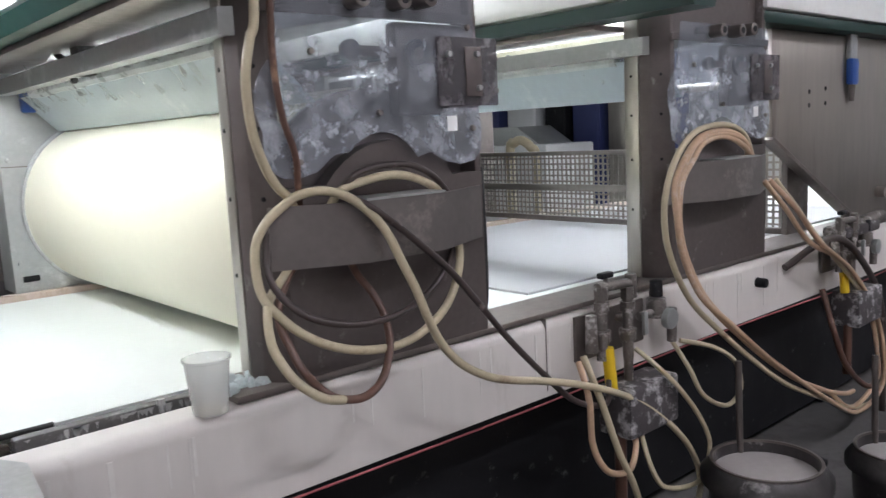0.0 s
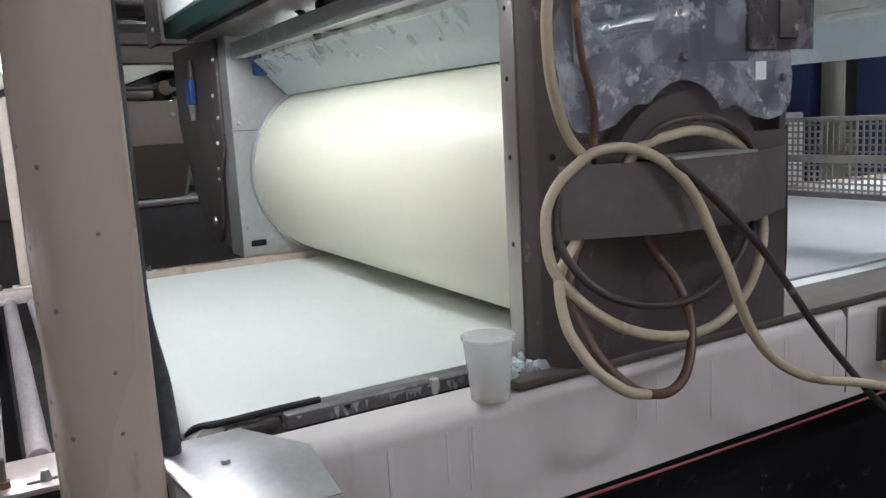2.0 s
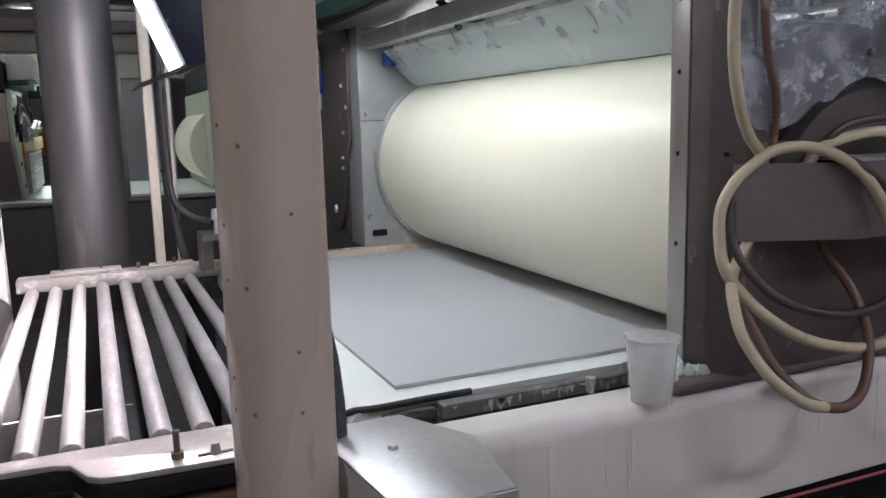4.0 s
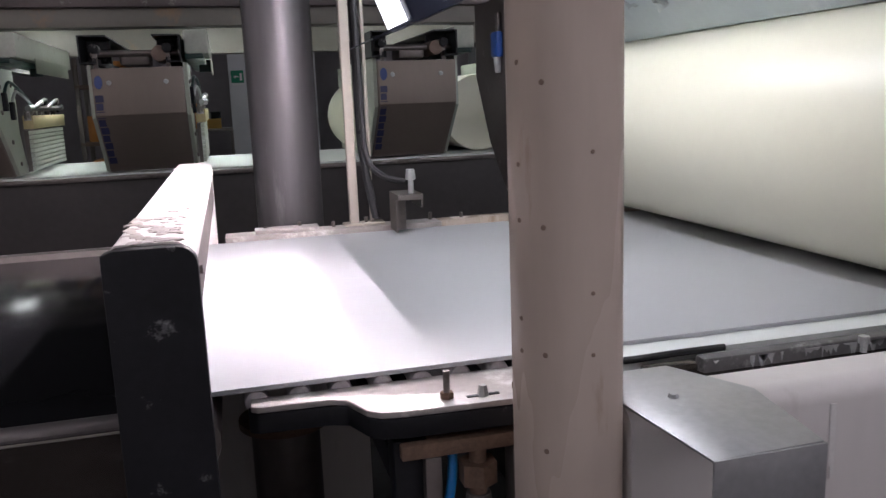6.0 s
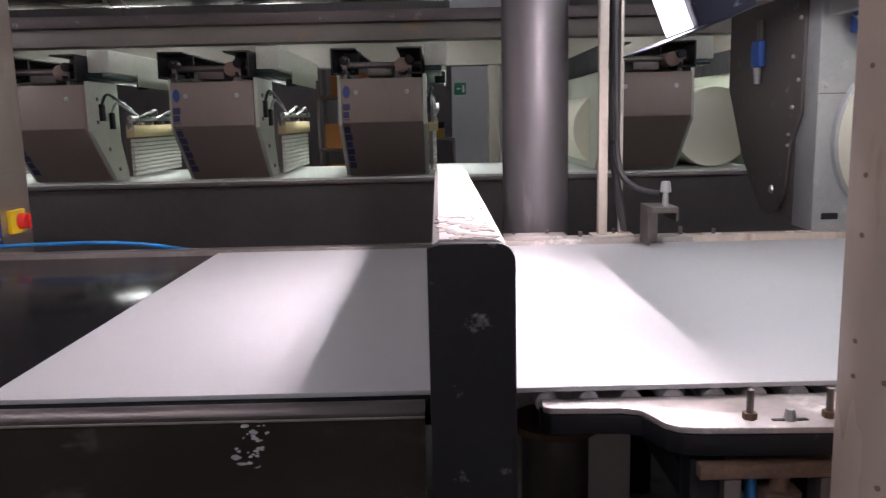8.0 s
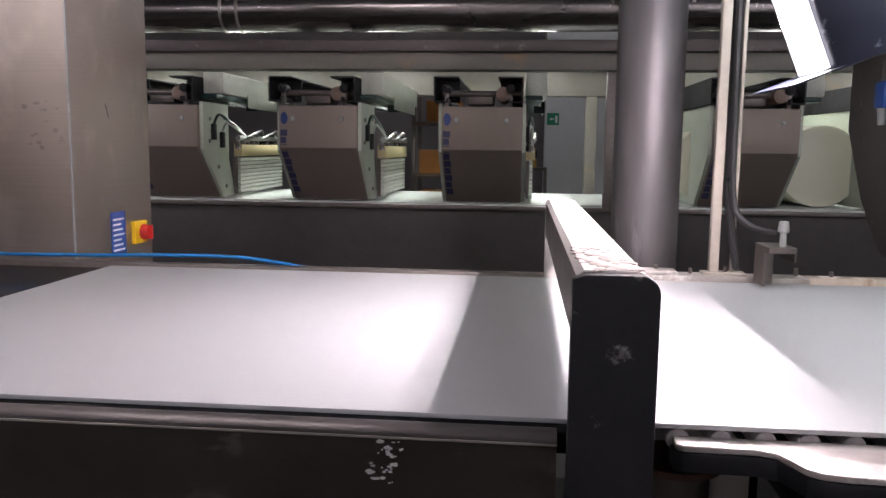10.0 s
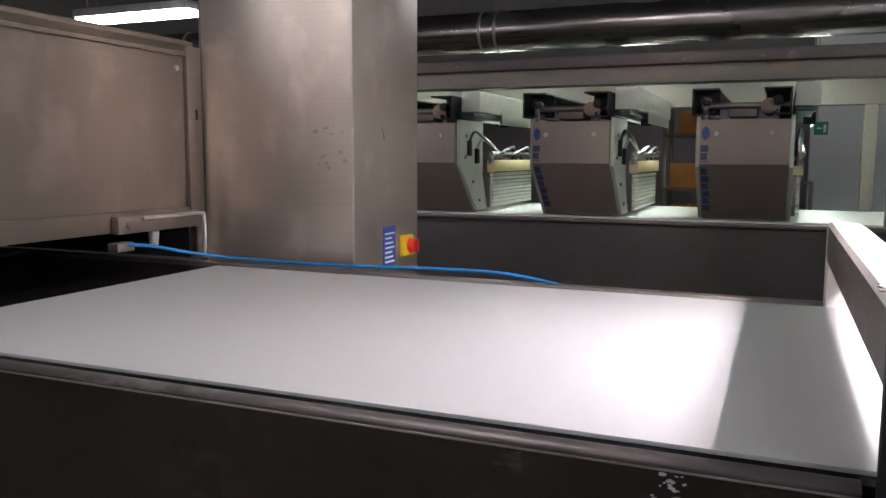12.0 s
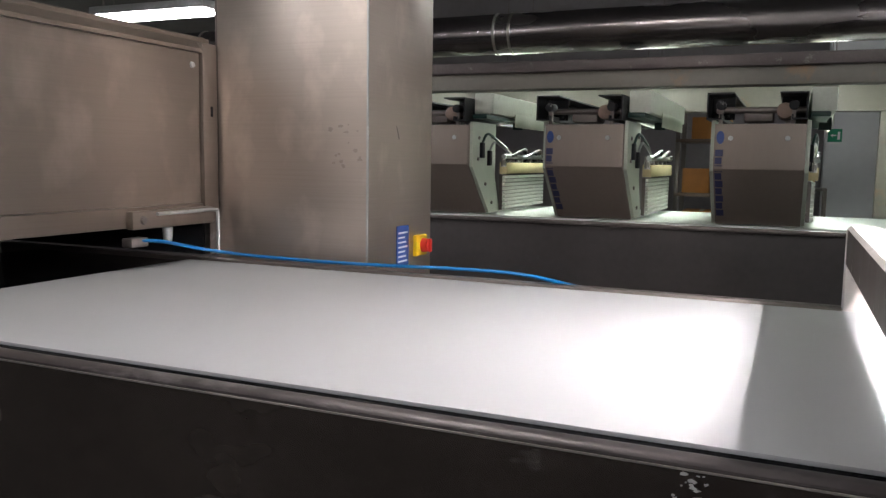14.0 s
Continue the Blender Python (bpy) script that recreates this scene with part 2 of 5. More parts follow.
def clear(name, tint, haze, smear, scale=9, low=0.48, rough=0.35, band=None, most=0.8):
    """A clear sheet with dried, whitish glaze smears; band: the heights between which the splashes lie."""
    m = bpy.data.materials.new(name)
    m.use_nodes = True
    nt = m.node_tree
    b = nt.nodes["Principled BSDF"]
    b.inputs["Roughness"].default_value = rough
    see = nt.nodes.new("ShaderNodeBsdfTransparent")
    see.inputs[0].default_value = (*tint, 1)
    tc = nt.nodes.new("ShaderNodeTexCoord")

    def cloud(size, detail, lo, hi):
        n = nt.nodes.new("ShaderNodeTexNoise")
        n.inputs["Scale"].default_value = size
        n.inputs["Detail"].default_value = detail
        n.inputs["Roughness"].default_value = 0.65
        n.inputs["Distortion"].default_value = 0.25
        nt.links.new(tc.outputs["Object"], n.inputs["Vector"])
        return ranged(n.outputs["Fac"], lo, hi, 0.0, 1.0)

    def ranged(value, lo, hi, a, z):
        r = nt.nodes.new("ShaderNodeMapRange")
        r.inputs["From Min"].default_value, r.inputs["From Max"].default_value = lo, hi
        r.inputs["To Min"].default_value, r.inputs["To Max"].default_value = a, z
        nt.links.new(value, r.inputs["Value"])
        return r.outputs[0]

    def both(op, p, q):
        k = nt.nodes.new("ShaderNodeMath")
        k.operation = op
        nt.links.new(p, k.inputs[0])
        nt.links.new(q, k.inputs[1])
        return k.outputs[0]

    amount = cloud(scale, 9, low, low + 0.34)
    if band:
        sep = nt.nodes.new("ShaderNodeSeparateXYZ")
        nt.links.new(tc.outputs["Object"], sep.inputs[0])
        flakes = both("MULTIPLY", cloud(scale * 1.3, 9, 0.5, 0.58), cloud(scale * 3.2, 8, 0.44, 0.58))
        splash = both("MULTIPLY", both("MAXIMUM", amount, flakes), ranged(sep.outputs[2], band[1], band[0], 0.12, 1.0))
        amount = splash
    nt.links.new(ranged(amount, 0.0, 1.0, haze, min(most, haze + 0.62)), (mix := nt.nodes.new("ShaderNodeMixShader")).inputs[0])
    nt.links.new(see.outputs[0], mix.inputs[1])
    nt.links.new(b.outputs[0], mix.inputs[2])
    b.inputs["Base Color"].default_value = (*smear, 1)
    nt.links.new(mix.outputs[0], nt.nodes["Material Output"].inputs["Surface"])
    return m


PLEXI = clear("smeared_clear_plastic", (0.82, 0.84, 0.87), 0.12, (0.62, 0.64, 0.7), 9, 0.45, 0.3, (1.62, 1.84))
CUP_CLEAR = clear("cloudy_cup_plastic", (0.95, 0.95, 0.95), 0.33, (0.85, 0.85, 0.85), 9, 0.56, 0.25)


# ---- mesh helpers ----
def finish(bm, smooth=True):
    bmesh.ops.recalc_face_normals(bm, faces=bm.faces)
    if smooth:
        for f in bm.faces:
            f.smooth = True
        for e in bm.edges:
            if len(e.link_faces) != 2 or e.calc_face_angle(0.0) > 0.68:
                e.smooth = False
    return bm


def part(name, bm, material, parent=None, label=""):
    me = bpy.data.meshes.new(name)
    finish(bm).to_mesh(me)
    bm.free()
    me.materials.append(material)
    ob = new(name, me)
    if parent:
        ob.parent = parent
    if label:
        ob["label"] = label
    return ob


def thing(name, label, category, group="", kind="", at=(0, 0, 0)):
    ob = new(name)
    ob.location = at
    ob.empty_display_size = 0.1
    return tagged(ob, label, category, group, kind)


def box(x0, x1, y0, y1, z0, z1, bevel=0.0, bm=None, seg=2):
    b = bmesh.new()
    bmesh.ops.create_cube(b, size=1.0)
    for v in b.verts:
        v.co = ((x0 + x1) / 2 + v.co.x * (x1 - x0), (y0 + y1) / 2 + v.co.y * (y1 - y0), (z0 + z1) / 2 + v.co.z * (z1 - z0))
    if bevel:
        bmesh.ops.bevel(b, geom=list(b.edges), offset=bevel, segments=seg, profile=0.5, affect="EDGES", clamp_overlap=True)
    return merge(bm, b) if bm else b


def merge(bm, other):
    me = bpy.data.meshes.new("tmp")
    other.to_mesh(me)
    other.free()
    bm.from_mesh(me)
    bpy.data.meshes.remove(me)
    return bm


def moved(bm, m):
    bmesh.ops.transform(bm, matrix=m, verts=bm.verts)
    return bm


def rod(a, b, r, r2=None, seg=16, bm=None, bevel=0.0):
    a, b = Vector(a), Vector(b)
    q = bmesh.new()
    bmesh.ops.create_cone(q, cap_ends=True, segments=seg, radius1=r, radius2=r if r2 is None else r2, depth=(b - a).length)
    if bevel:
        rims = [e for e in q.edges if any(len(f.verts) > 4 for f in e.link_faces)]
        bmesh.ops.bevel(q, geom=rims, offset=bevel, segments=2, profile=0.5, affect="EDGES")
    moved(q, Matrix.Translation((a + b) / 2) @ (b - a).to_track_quat("Z", "Y").to_matrix().to_4x4())
    return merge(bm, q) if bm else q


def prism(points, axis, lo, hi, bevel=0.0, bm=None):
    """A flat outline pushed along an axis: points are (x, z) for axis y, (y, z) for x, (x, y) for z."""
    q = bmesh.new()

    def at(p, d):
        return {"y": (p[0], d, p[1]), "x": (d, p[0], p[1]), "z": (p[0], p[1], d)}[axis]
    lows = [q.verts.new(at(p, lo)) for p in points]
    highs = [q.verts.new(at(p, hi)) for p in points]
    q.faces.new(lows)
    q.faces.new(highs[::-1])
    for i in range(len(points)):
        j = (i + 1) % len(points)
        q.faces.new((lows[i], highs[i], highs[j], lows[j]))
    bmesh.ops.recalc_face_normals(q, faces=q.faces)
    if bevel:
        sharp = [e for e in q.edges if e.calc_face_angle(0.0) > 0.3]
        bmesh.ops.bevel(q, geom=sharp, offset=bevel, segments=2, profile=0.5, affect="EDGES", clamp_overlap=True)
    return merge(bm, q) if bm else q


def spline(points, steps=8, closed=False):
    p = [Vector(v) for v in points]
    n = len(p)
    out = []
    for i in range(n if closed else n - 1):
        if closed:
            a, b, c, d = p[(i - 1) % n], p[i], p[(i + 1) % n], p[(i + 2) % n]
        else:
            a, b, c, d = p[max(i - 1, 0)], p[i], p[i + 1], p[min(i + 2, n - 1)]
        for k in range(steps):
            t = k / steps
            out.append(0.5 * (2 * b + (c - a) * t + (2 * a - 5 * b + 4 * c - d) * t * t + (3 * b - a - 3 * c + d) * t ** 3))
    if not closed:
        out.append(p[-1])
    return out


def tube(points, r, seg=10, steps=8, closed=False, bm=None):
    path = spline(points, steps, closed)
    q = bmesh.new()
    rings = []
    up = Vector((0.13, 0.31, 0.94)).normalized()
    n = len(path)
    for i, c in enumerate(path):
        d = (path[(i + 1) % n] - path[i - 1]) if closed else (path[min(i + 1, n - 1)] - path[max(i - 1, 0)])
        d.normalize()
        side = d.cross(up)
        if side.length < 1e-3:
            side = d.orthogonal()
        side.normalize()
        up = side.cross(d).normalized()
        rings.append([q.verts.new(c + r * (math.cos(2 * math.pi * k / seg) * side + math.sin(2 * math.pi * k / seg) * up)) for k in range(seg)])
    for i in range(n if closed else n - 1):
        a, b = rings[i], rings[(i + 1) % n]
        for k in range(seg):
            q.faces.new((a[k], a[(k + 1) % seg], b[(k + 1) % seg], b[k]))
    if not closed:
        q.faces.new(rings[0][::-1])
        q.faces.new(rings[-1])
    return merge(bm, q) if bm else q


def lathe(profile, centre, seg=32, bm=None):
    """A turned body: profile of (radius, height) round a vertical axis."""
    q = bmesh.new()
    rings = [[q.verts.new((centre[0] + r * math.cos(2 * math.pi * k / seg), centre[1] + r * math.sin(2 * math.pi * k / seg), centre[2] + h)) for k in range(seg)] for r, h in profile]
    for a, b in zip(rings, rings[1:]):
        for k in range(seg):
            q.faces.new((a[k], a[(k + 1) % seg], b[(k + 1) % seg], b[k]))
    return merge(bm, q) if bm else q


def screw_head(x, y, z, way, r=0.006, h=0.005, bm=None):
    w = Vector(way)
    p = Vector((x, y, z))
    return rod(p, p + w * h, r, r * 0.8, 8, bm)


SLAB_TOP, BELT_TOP = 0.96, 0.95
DUCT_SHINY = mat("glossy_duct_steel", (0.24, 0.22, 0.22), 0.26, 0.95, 0.2, 3, 0.06, stretch=(0.3, 1, 1))
BLUE_GREY = mat("blue_grey_paint", (0.035, 0.045, 0.14), 0.5, 0, 0.1, 5, 0.03)


# ---- the hall ----
def hall():
    tagged(part("floor", box(-9, 12, -6, 16, -0.15, 0), CONCRETE), "grey stained concrete factory floor", "floor", kind="structure")
    tagged(part("wall_north", box(-9, 12, 15.5, 15.8, 0, 5.2), WALL_MID), "plain grey hall wall", "wall", kind="structure")
    # out of view; its pale colour is there to brighten the steel column
    tagged(part("wall_south", box(-9, 12, -6.3, -6, 0, 5.2), WALL_BOUNCE), "plain grey hall wall", "wall", kind="structure")
    tagged(part("wall_west", box(-9.3, -9, -6, 15.5, 0, 5.2), WALL_DARK), "plain dark hall wall", "wall", kind="structure")
    tagged(part("wall_east", box(12, 12.3, -6, 15.5, 0, 5.2), WALL_WHITE), "plain white hall wall", "wall", kind="structure")
    tagged(part("ceiling", box(-9.3, 12.3, -6.3, 15.8, 5.2, 5.4), ROOF_DARK), "dark sheet-metal hall roof", "ceiling", kind="structure")


def ceiling_light(x, y, z, length=1.5, turn=0, light=TUBE_GLOW):
    # built as a fitting, but all except one are added unseen fill
    root = thing("ceiling_light", "long white fluorescent light, mostly added as unseen fill", "ceiling light", "ceiling lights")
    part("housing", box(-length / 2, length / 2, -0.09, 0.09, 0.03, 0.1, 0.01), STEEL_PALE, root)
    part("diffuser", box(-length / 2 + 0.01, length / 2 - 0.01, -0.08, 0.08, -0.02, 0.03, 0.015), light, root, "glowing white diffuser")
    part("hanger", rod((-length / 3, 0, 0.1), (-length / 3, 0, 5.2 - z), 0.004, seg=6), STEEL_DARK, root)
    part("hanger", rod((length / 3, 0, 0.1), (length / 3, 0, 5.2 - z), 0.004, seg=6), STEEL_DARK, root)
    root.matrix_basis = pose(x, y, z, 0, 0, turn)
    return root


# ---- the line in front: beds, belt, rollers, slab ----
VALVE_PLATE = mat("splashed_strip", (0.13, 0.125, 0.125), 0.5, 0.3, 0.3, 8, 0.2, stain=(0.42, 0.42, 0.42), stain_amount=0.3, stain_scale=9)


def white_belt():
    root = thing("conveyor", "white rubber conveyor belt on a dark steel bed", "conveyor")
    x0, x1 = 0.84, 9.0
    outline = [(x0 + 0.05 - 0.05 * math.sin(a), 0.9 + 0.05 * math.cos(a)) for a in [math.pi * k / 10 for k in range(11)]]
    part("belt", prism([(x1, 0.95)] + outline + [(x1, 0.85)], "y", -0.07, 1.66), BELT_WHITE, root)
    part("pulley", rod((x0 + 0.06, -0.06, 0.9), (x0 + 0.06, 1.65, 0.9), 0.04, seg=20), STEEL_DARK, root)
    part("bed_rail", box(0.92, x1, -0.233, -0.075, 0.84, 0.936, 0.004), FRAME_DARK, root, "grimy grey side rail")
    part("bed_rail", box(0.98, x1, 1.664, 1.73, 0.86, 0.975, 0.004), CREAM, root, "cream painted far side rail")
    part("cover_strip", box(1.0, x1, -0.162, -0.13, 0.87, 0.964, 0.007), VALVE_PLATE, root, "grey cover strip splashed with glaze")
    part("end_strip", box(0.885, 0.994, -0.158, -0.13, 0.87, 0.957, 0.007), FRAME_DARK, root, "grimy dark end strip")
    for k in range(30):
        x, w, d = random.uniform(1.01, 1.45), random.uniform(0.004, 0.022), random.uniform(0.003, 0.03)
        top = 0.9575
        pts = [(x, top), (x + w, top), (x + w * random.uniform(0.7, 1.0), top - 0.4 * d), (x + w * random.uniform(0.4, 0.7), top - d), (x + w * random.uniform(0.0, 0.3), top - 0.5 * d)]
        part("splash", prism(pts, "y", -0.1632, -0.1615), SPLASH_GREY, root, "dried pale glaze splash")
    part("edge_seal", tube([(0.845, 0.0, 0.91), (0.855, -0.05, 0.94), (0.9, -0.082, 0.95), (1.0, -0.08, 0.951), (1.1, -0.078, 0.95)], 0.007, 8, 6), RUBBER, root, "black rubber edge seal")
    part("undertray", box(0.95, x1, 0.02, 1.6, 0.25, 0.835, 0.01), BLACK, root)
    for k in range(4):
        part("leg", box(1.2 + 2 * k, 1.3 + 2 * k, 1.3, 1.4, 0, 0.25, 0.006), BLACK, root)
    return root


SPLASH_GREY = mat("grey_glaze_splash", (0.4, 0.4, 0.4), 0.6, 0, 0.2, 30, 0.3)
GLAZE_RUN = mat("dried_glaze_run", (0.72, 0.69, 0.67), 0.6, 0, 0.1, 20, 0.1)
RED_CORD = mat("faded_red_cord", (0.33, 0.09, 0.1), 0.7, 0, 0.3, 20, 0.2)


def main_beam():
    root = thing("machine_beam", "white painted steel box beam with glaze runs", "beam")
    part("beam_body", prism([(-0.345, 0.72), (-0.235, 0.72), (-0.235, 0.955), (-0.245, 0.965)] + [(-0.31 + 0.035 * math.cos(a), 0.93 + 0.035 * math.sin(a)) for a in [math.pi / 2 * (1 + k / 7) for k in range(8)]], "x", 0.757, 9.0), PAINT, root)
    part("splash_lip", box(1.42, 9.0, -0.335, -0.15, 0.966, 0.985, 0.004), STEEL_DARK, root)
    part("joint_plate", box(2.45, 2.453, -0.347, -0.2, 0.74, 0.967), STEEL_DARK, root)
    for x in (3.78,):
        part("adjusting_knob", rod((x, -0.345, 0.87), (x, -0.39, 0.87), 0.022, 0.02, 14, bevel=0.004), BLACK, root)
    for k in range(3):
        part("column", box(1.0 + 3.9 * k, 1.16 + 3.9 * k, -0.15, 0.0, 0, 0.82, 0.01), BLACK, root)
    part("skirt", box(0.95, 9.0, -0.154, -0.145, 0.05, 0.715), BLACK, root, "black dusty skirt panel")
    part("cord", tube([(0.8 + 0.8 * k, -0.355 - 0.006 * (k % 2), 0.722 - 0.008 * (k % 3)) for k in range(9)], 0.0035, 6, 4), RED_CORD, root, "faded red cord along the beam")
    for k in range(26):
        x, y = 1.0 + random.random() * 3, -0.345
        part("glaze_run", box(x, x + 0.003 + 0.006 * random.random(), y - 0.0008 - 0.00006 * k, y + 0.001, 0.9 - 0.15 * random.random(), 0.928), GLAZE_RUN, root)
    part("stud", rod((1.285, -0.235, 0.965), (1.285, -0.235, 0.995), 0.006, seg=8), STEEL_PALE, root)
    part("stud_cap", rod((1.285, -0.235, 0.982), (1.285, -0.235, 0.996), 0.01, seg=8), STEEL_PALE, root)
    return root


def roller_table():
    root = thing("roller_table", "short roller table with white steel rollers", "conveyor")
    part("near_rail", prism([(0.2, -0.045), (0.325, -0.05), (0.352, -0.062), (0.378, -0.125), (0.4, -0.143), (0.44, -0.15), (0.8, -0.165), (0.8, 0.004), (0.19, 0.004), (0.188, -0.036)], "z", 0.925, 0.937, 0.003), RAIL_WORN, root)
    part("near_web", prism([(0.2, -0.048), (0.325, -0.053), (0.354, -0.065), (0.38, -0.128), (0.402, -0.146), (0.44, -0.153), (0.8, -0.168), (0.8, -0.002), (0.184, -0.002), (0.184, -0.038)], "z", 0.888, 0.9245, 0.004), BLACK, root)
    part("far_rail", box(0.15, 0.98, 1.63, 1.74, 0.93, 0.975, 0.005), RAIL_WORN, root)
    part("far_rail_step", box(0.26, 0.5, 1.64, 1.73, 0.976, 0.99, 0.003), RAIL_WORN, root)
    for k in range(8):
        x = 0.2 + 0.0765 * k
        part("roller", rod((x, 0.007, 0.928), (x, 1.62, 0.928), 0.0215, seg=24, bevel=0.006), mat_roller, root)
    for x in (0.522, 0.655):
        part("stud", rod((x, -0.115, 0.937), (x, -0.115, 0.987), 0.006, seg=10), STEEL_DARK, root)
        part("nut", rod((x, -0.115, 0.937), (x, -0.115, 0.948), 0.012, seg=6), RUST, root)
    part("nut", rod((0.585, -0.125, 0.937), (0.585, -0.125, 0.956), 0.011, 0.007, seg=6), STEEL_PALE, root)
    part("slot", box(0.555, 0.615, -0.13, -0.12, 0.937, 0.939, 0.001), BLACK, root)
    part("leg", box(0.42, 0.48, -0.13, -0.07, 0.0, 0.875, 0.004), BLACK, root)
    part("leg", box(0.7, 0.8, 1.5, 1.6, 0.0, 0.93, 0.004), BLACK, root)
    part("cross_beam", box(0.42, 0.5, -0.07, 1.6, 0.78, 0.84, 0.004), BLACK, root)
    part("back_sheet", box(0.08, 0.475, 0.5, 0.512, 0.03, 0.84, 0.003), PAINT, root, "pale painted back sheet under the rollers")
    part("adjuster_bar", box(0.43, 0.68, -0.15, -0.11, 0.845, 0.872, 0.004), RUST, root, "rusty adjuster bar")
    return root


mat_roller = mat("chalky_white_roller", (0.38, 0.355, 0.36), 0.5, 0.1, 0.3, 9, 0.12, stain=(0.55, 0.52, 0.52), stain_amount=0.25, stain_scale=5, stretch=(2, 0.5, 2))


STRIP = mat("scuffed_strip", (0.1, 0.088, 0.09), 0.36, 0.55, 0.35, 4, 0.15, stain=(0.34, 0.31, 0.315), stain_amount=0.26, stain_scale=3, stretch=(0.4, 1, 1))
FRAME_DARK = mat("scuffed_dark_frame", (0.075, 0.064, 0.058), 0.25, 0.85, 0.35, 3, 0.06, stain=(0.3, 0.28, 0.28), stain_amount=0.03, stain_scale=6, stretch=(0.5, 1, 1))


def left_bed():
    root = thing("conveyor", "black belt conveyor between grimy steel side frames", "conveyor")
    part("belt", box(-3.9, 0.1, -0.035, 1.62, 0.9, BELT_TOP, 0.02), BELT_BLACK, root)
    part("near_frame", prism([(-0.04, 0.5), (-0.04, 0.943), (-0.073, 0.94), (-0.073, 0.5)][::-1], "x", -4.2, -0.02), FRAME_DARK, root, "scuffed dark steel side frame")
    part("top_strip", prism([(-0.04, 0.944), (-0.04, 0.957), (-0.05, 0.958), (-0.068, 0.952), (-0.0745, 0.946), (-0.0745, 0.941)][::-1], "x", -4.2, -0.02), STRIP, root, "scuffed lilac-grey top strip")
    part("frame_lip", box(-4.2, -0.02, -0.0785, -0.075, 0.936, 0.9405, 0.001), STEEL, root)
    part("far_frame", box(-4.2, 0.0, 1.625, 1.68, 0.7, 0.968, 0.005), STEEL_DARK, root)
    for k in range(26):
        z, s = random.uniform(0.85, 0.93), random.uniform(0.002, 0.009)
        x = -0.32 + 0.5 * (z - 0.89) * (1 if k % 3 else -1) + random.uniform(-0.025, 0.025)
        pts = [(x + s * random.uniform(0.5, 1.2) * math.cos(a), z + 0.45 * s * random.uniform(0.3, 1.5) * math.sin(a)) for a in [0.9 * j for j in range(7)]]
        part("paint_scuff", prism(pts, "y", -0.0745 - 0.0001 * k, -0.0725), SPLASH_GREY, root)
    for x in (-0.4, -2.2, -3.8):
        part("leg", box(x, x + 0.1, -0.06, 0.04, 0, 0.505, 0.005), BLACK, root)
        part("leg", box(x, x + 0.1, 1.5, 1.6, 0, 0.72, 0.005), BLACK, root)
    part("drum", rod((0.075, -0.02, 0.875), (0.075, 1.6, 0.875), 0.06, seg=24, bevel=0.005), STEEL_DARK, root, "worn steel end drum")
    return root


def gantry():
    root = thing("gantry", "black and white steel gantry arching over the belt", "gantry")
    # near upright with a rounded shoulder, seen end on
    r = 0.03
    prof = [(-0.008, 0.35), (0.13, 0.35), (0.13, 1.25 - r)] + [(0.13 - r + r * math.cos(a), 1.25 - r + r * math.sin(a)) for a in [math.pi / 2 * k / 5 for k in range(1, 6)]] + [(0.012, 1.25), (-0.008, 1.243)]
    part("near_upright", prism(prof, "y", -0.16, -0.13, 0.002), BLACK_SCUFFED, root, "black end plate with white scuffs")
    top = [(0.003, 1.118), (0.122, 1.118), (0.122, 1.25 - r)] + [(0.122 - r + r * math.cos(a), 1.25 - r + r * math.sin(a)) for a in [math.pi / 2 * k / 5 for k in range(1, 6)]] + [(0.012, 1.25), (0.003, 1.243)]
    part("cross_bar", prism(top, "y", -0.13, 1.66), STEEL_BROWN, root, "bare steel cross bar")
    # white cap over the brown bar puts the lamplight on top into colour
    cap = [(0.0, 1.243), (0.012, 1.2535), (0.095, 1.2535)] + [(0.094 + 0.0325 * math.cos(a), 1.22 + 0.0325 * math.sin(a)) for a in [math.pi / 2 * (1 - k / 5) for k in range(1, 6)]] + [(0.1255, 1.212), (0.1225, 1.212), (0.1225, 1.22), (0.113, 1.24), (0.09, 1.2505), (0.012, 1.2505)]
    part("lit_bar_cap", prism(cap, "y", -0.13, 1.66), mat_bar, root, "worn top whitened for the lamplight on it")
    part("near_upright_back", box(0.006, 0.119, -0.13, -0.045, 0.35, 1.117), BLACK, root)
    part("far_upright", box(0.003, 0.122, 1.66, 1.74, 0.3, 1.245, 0.012), mat_bar, root)
    part("end_bolt", rod((0.126, -0.1, 1.2), (0.134, -0.1, 1.2), 0.007, seg=8), STEEL_DARK, root)
    part("foot", box(-0.03, 0.16, -0.2, 0.0, 0.0, 0.36, 0.01), BLACK, root)
    return root


mat_plate = mat("bare_zinc_sheet", (0.44, 0.44, 0.45), 0.42, 0.75, 0.15, 7, 0.06, stain=(0.58, 0.59, 0.58), stain_amount=0.15, stain_scale=5)
mat_bar = mat("pale_bar_paint", (0.6, 0.57, 0.55), 0.5, 0.1, 0.1, 6, 0.15, stain=(0.28, 0.25, 0.23), stain_amount=0.12, stain_scale=7)


def slab():
    ob = part("ceramic_slab", prism([(0, 0), (3.2, 0), (3.2, 1.6), (0, 1.6)], "z", BELT_TOP + 0.0005, SLAB_TOP, 0.0012), SLAB)
    return tagged(ob, "large pale grey ceramic slab lying on the line", "slab")


BOLT_STAIN = mat("rust_stained_plug", (0.2, 0.14, 0.11), 0.6, 0.1, 0.3, 20, 0.2)


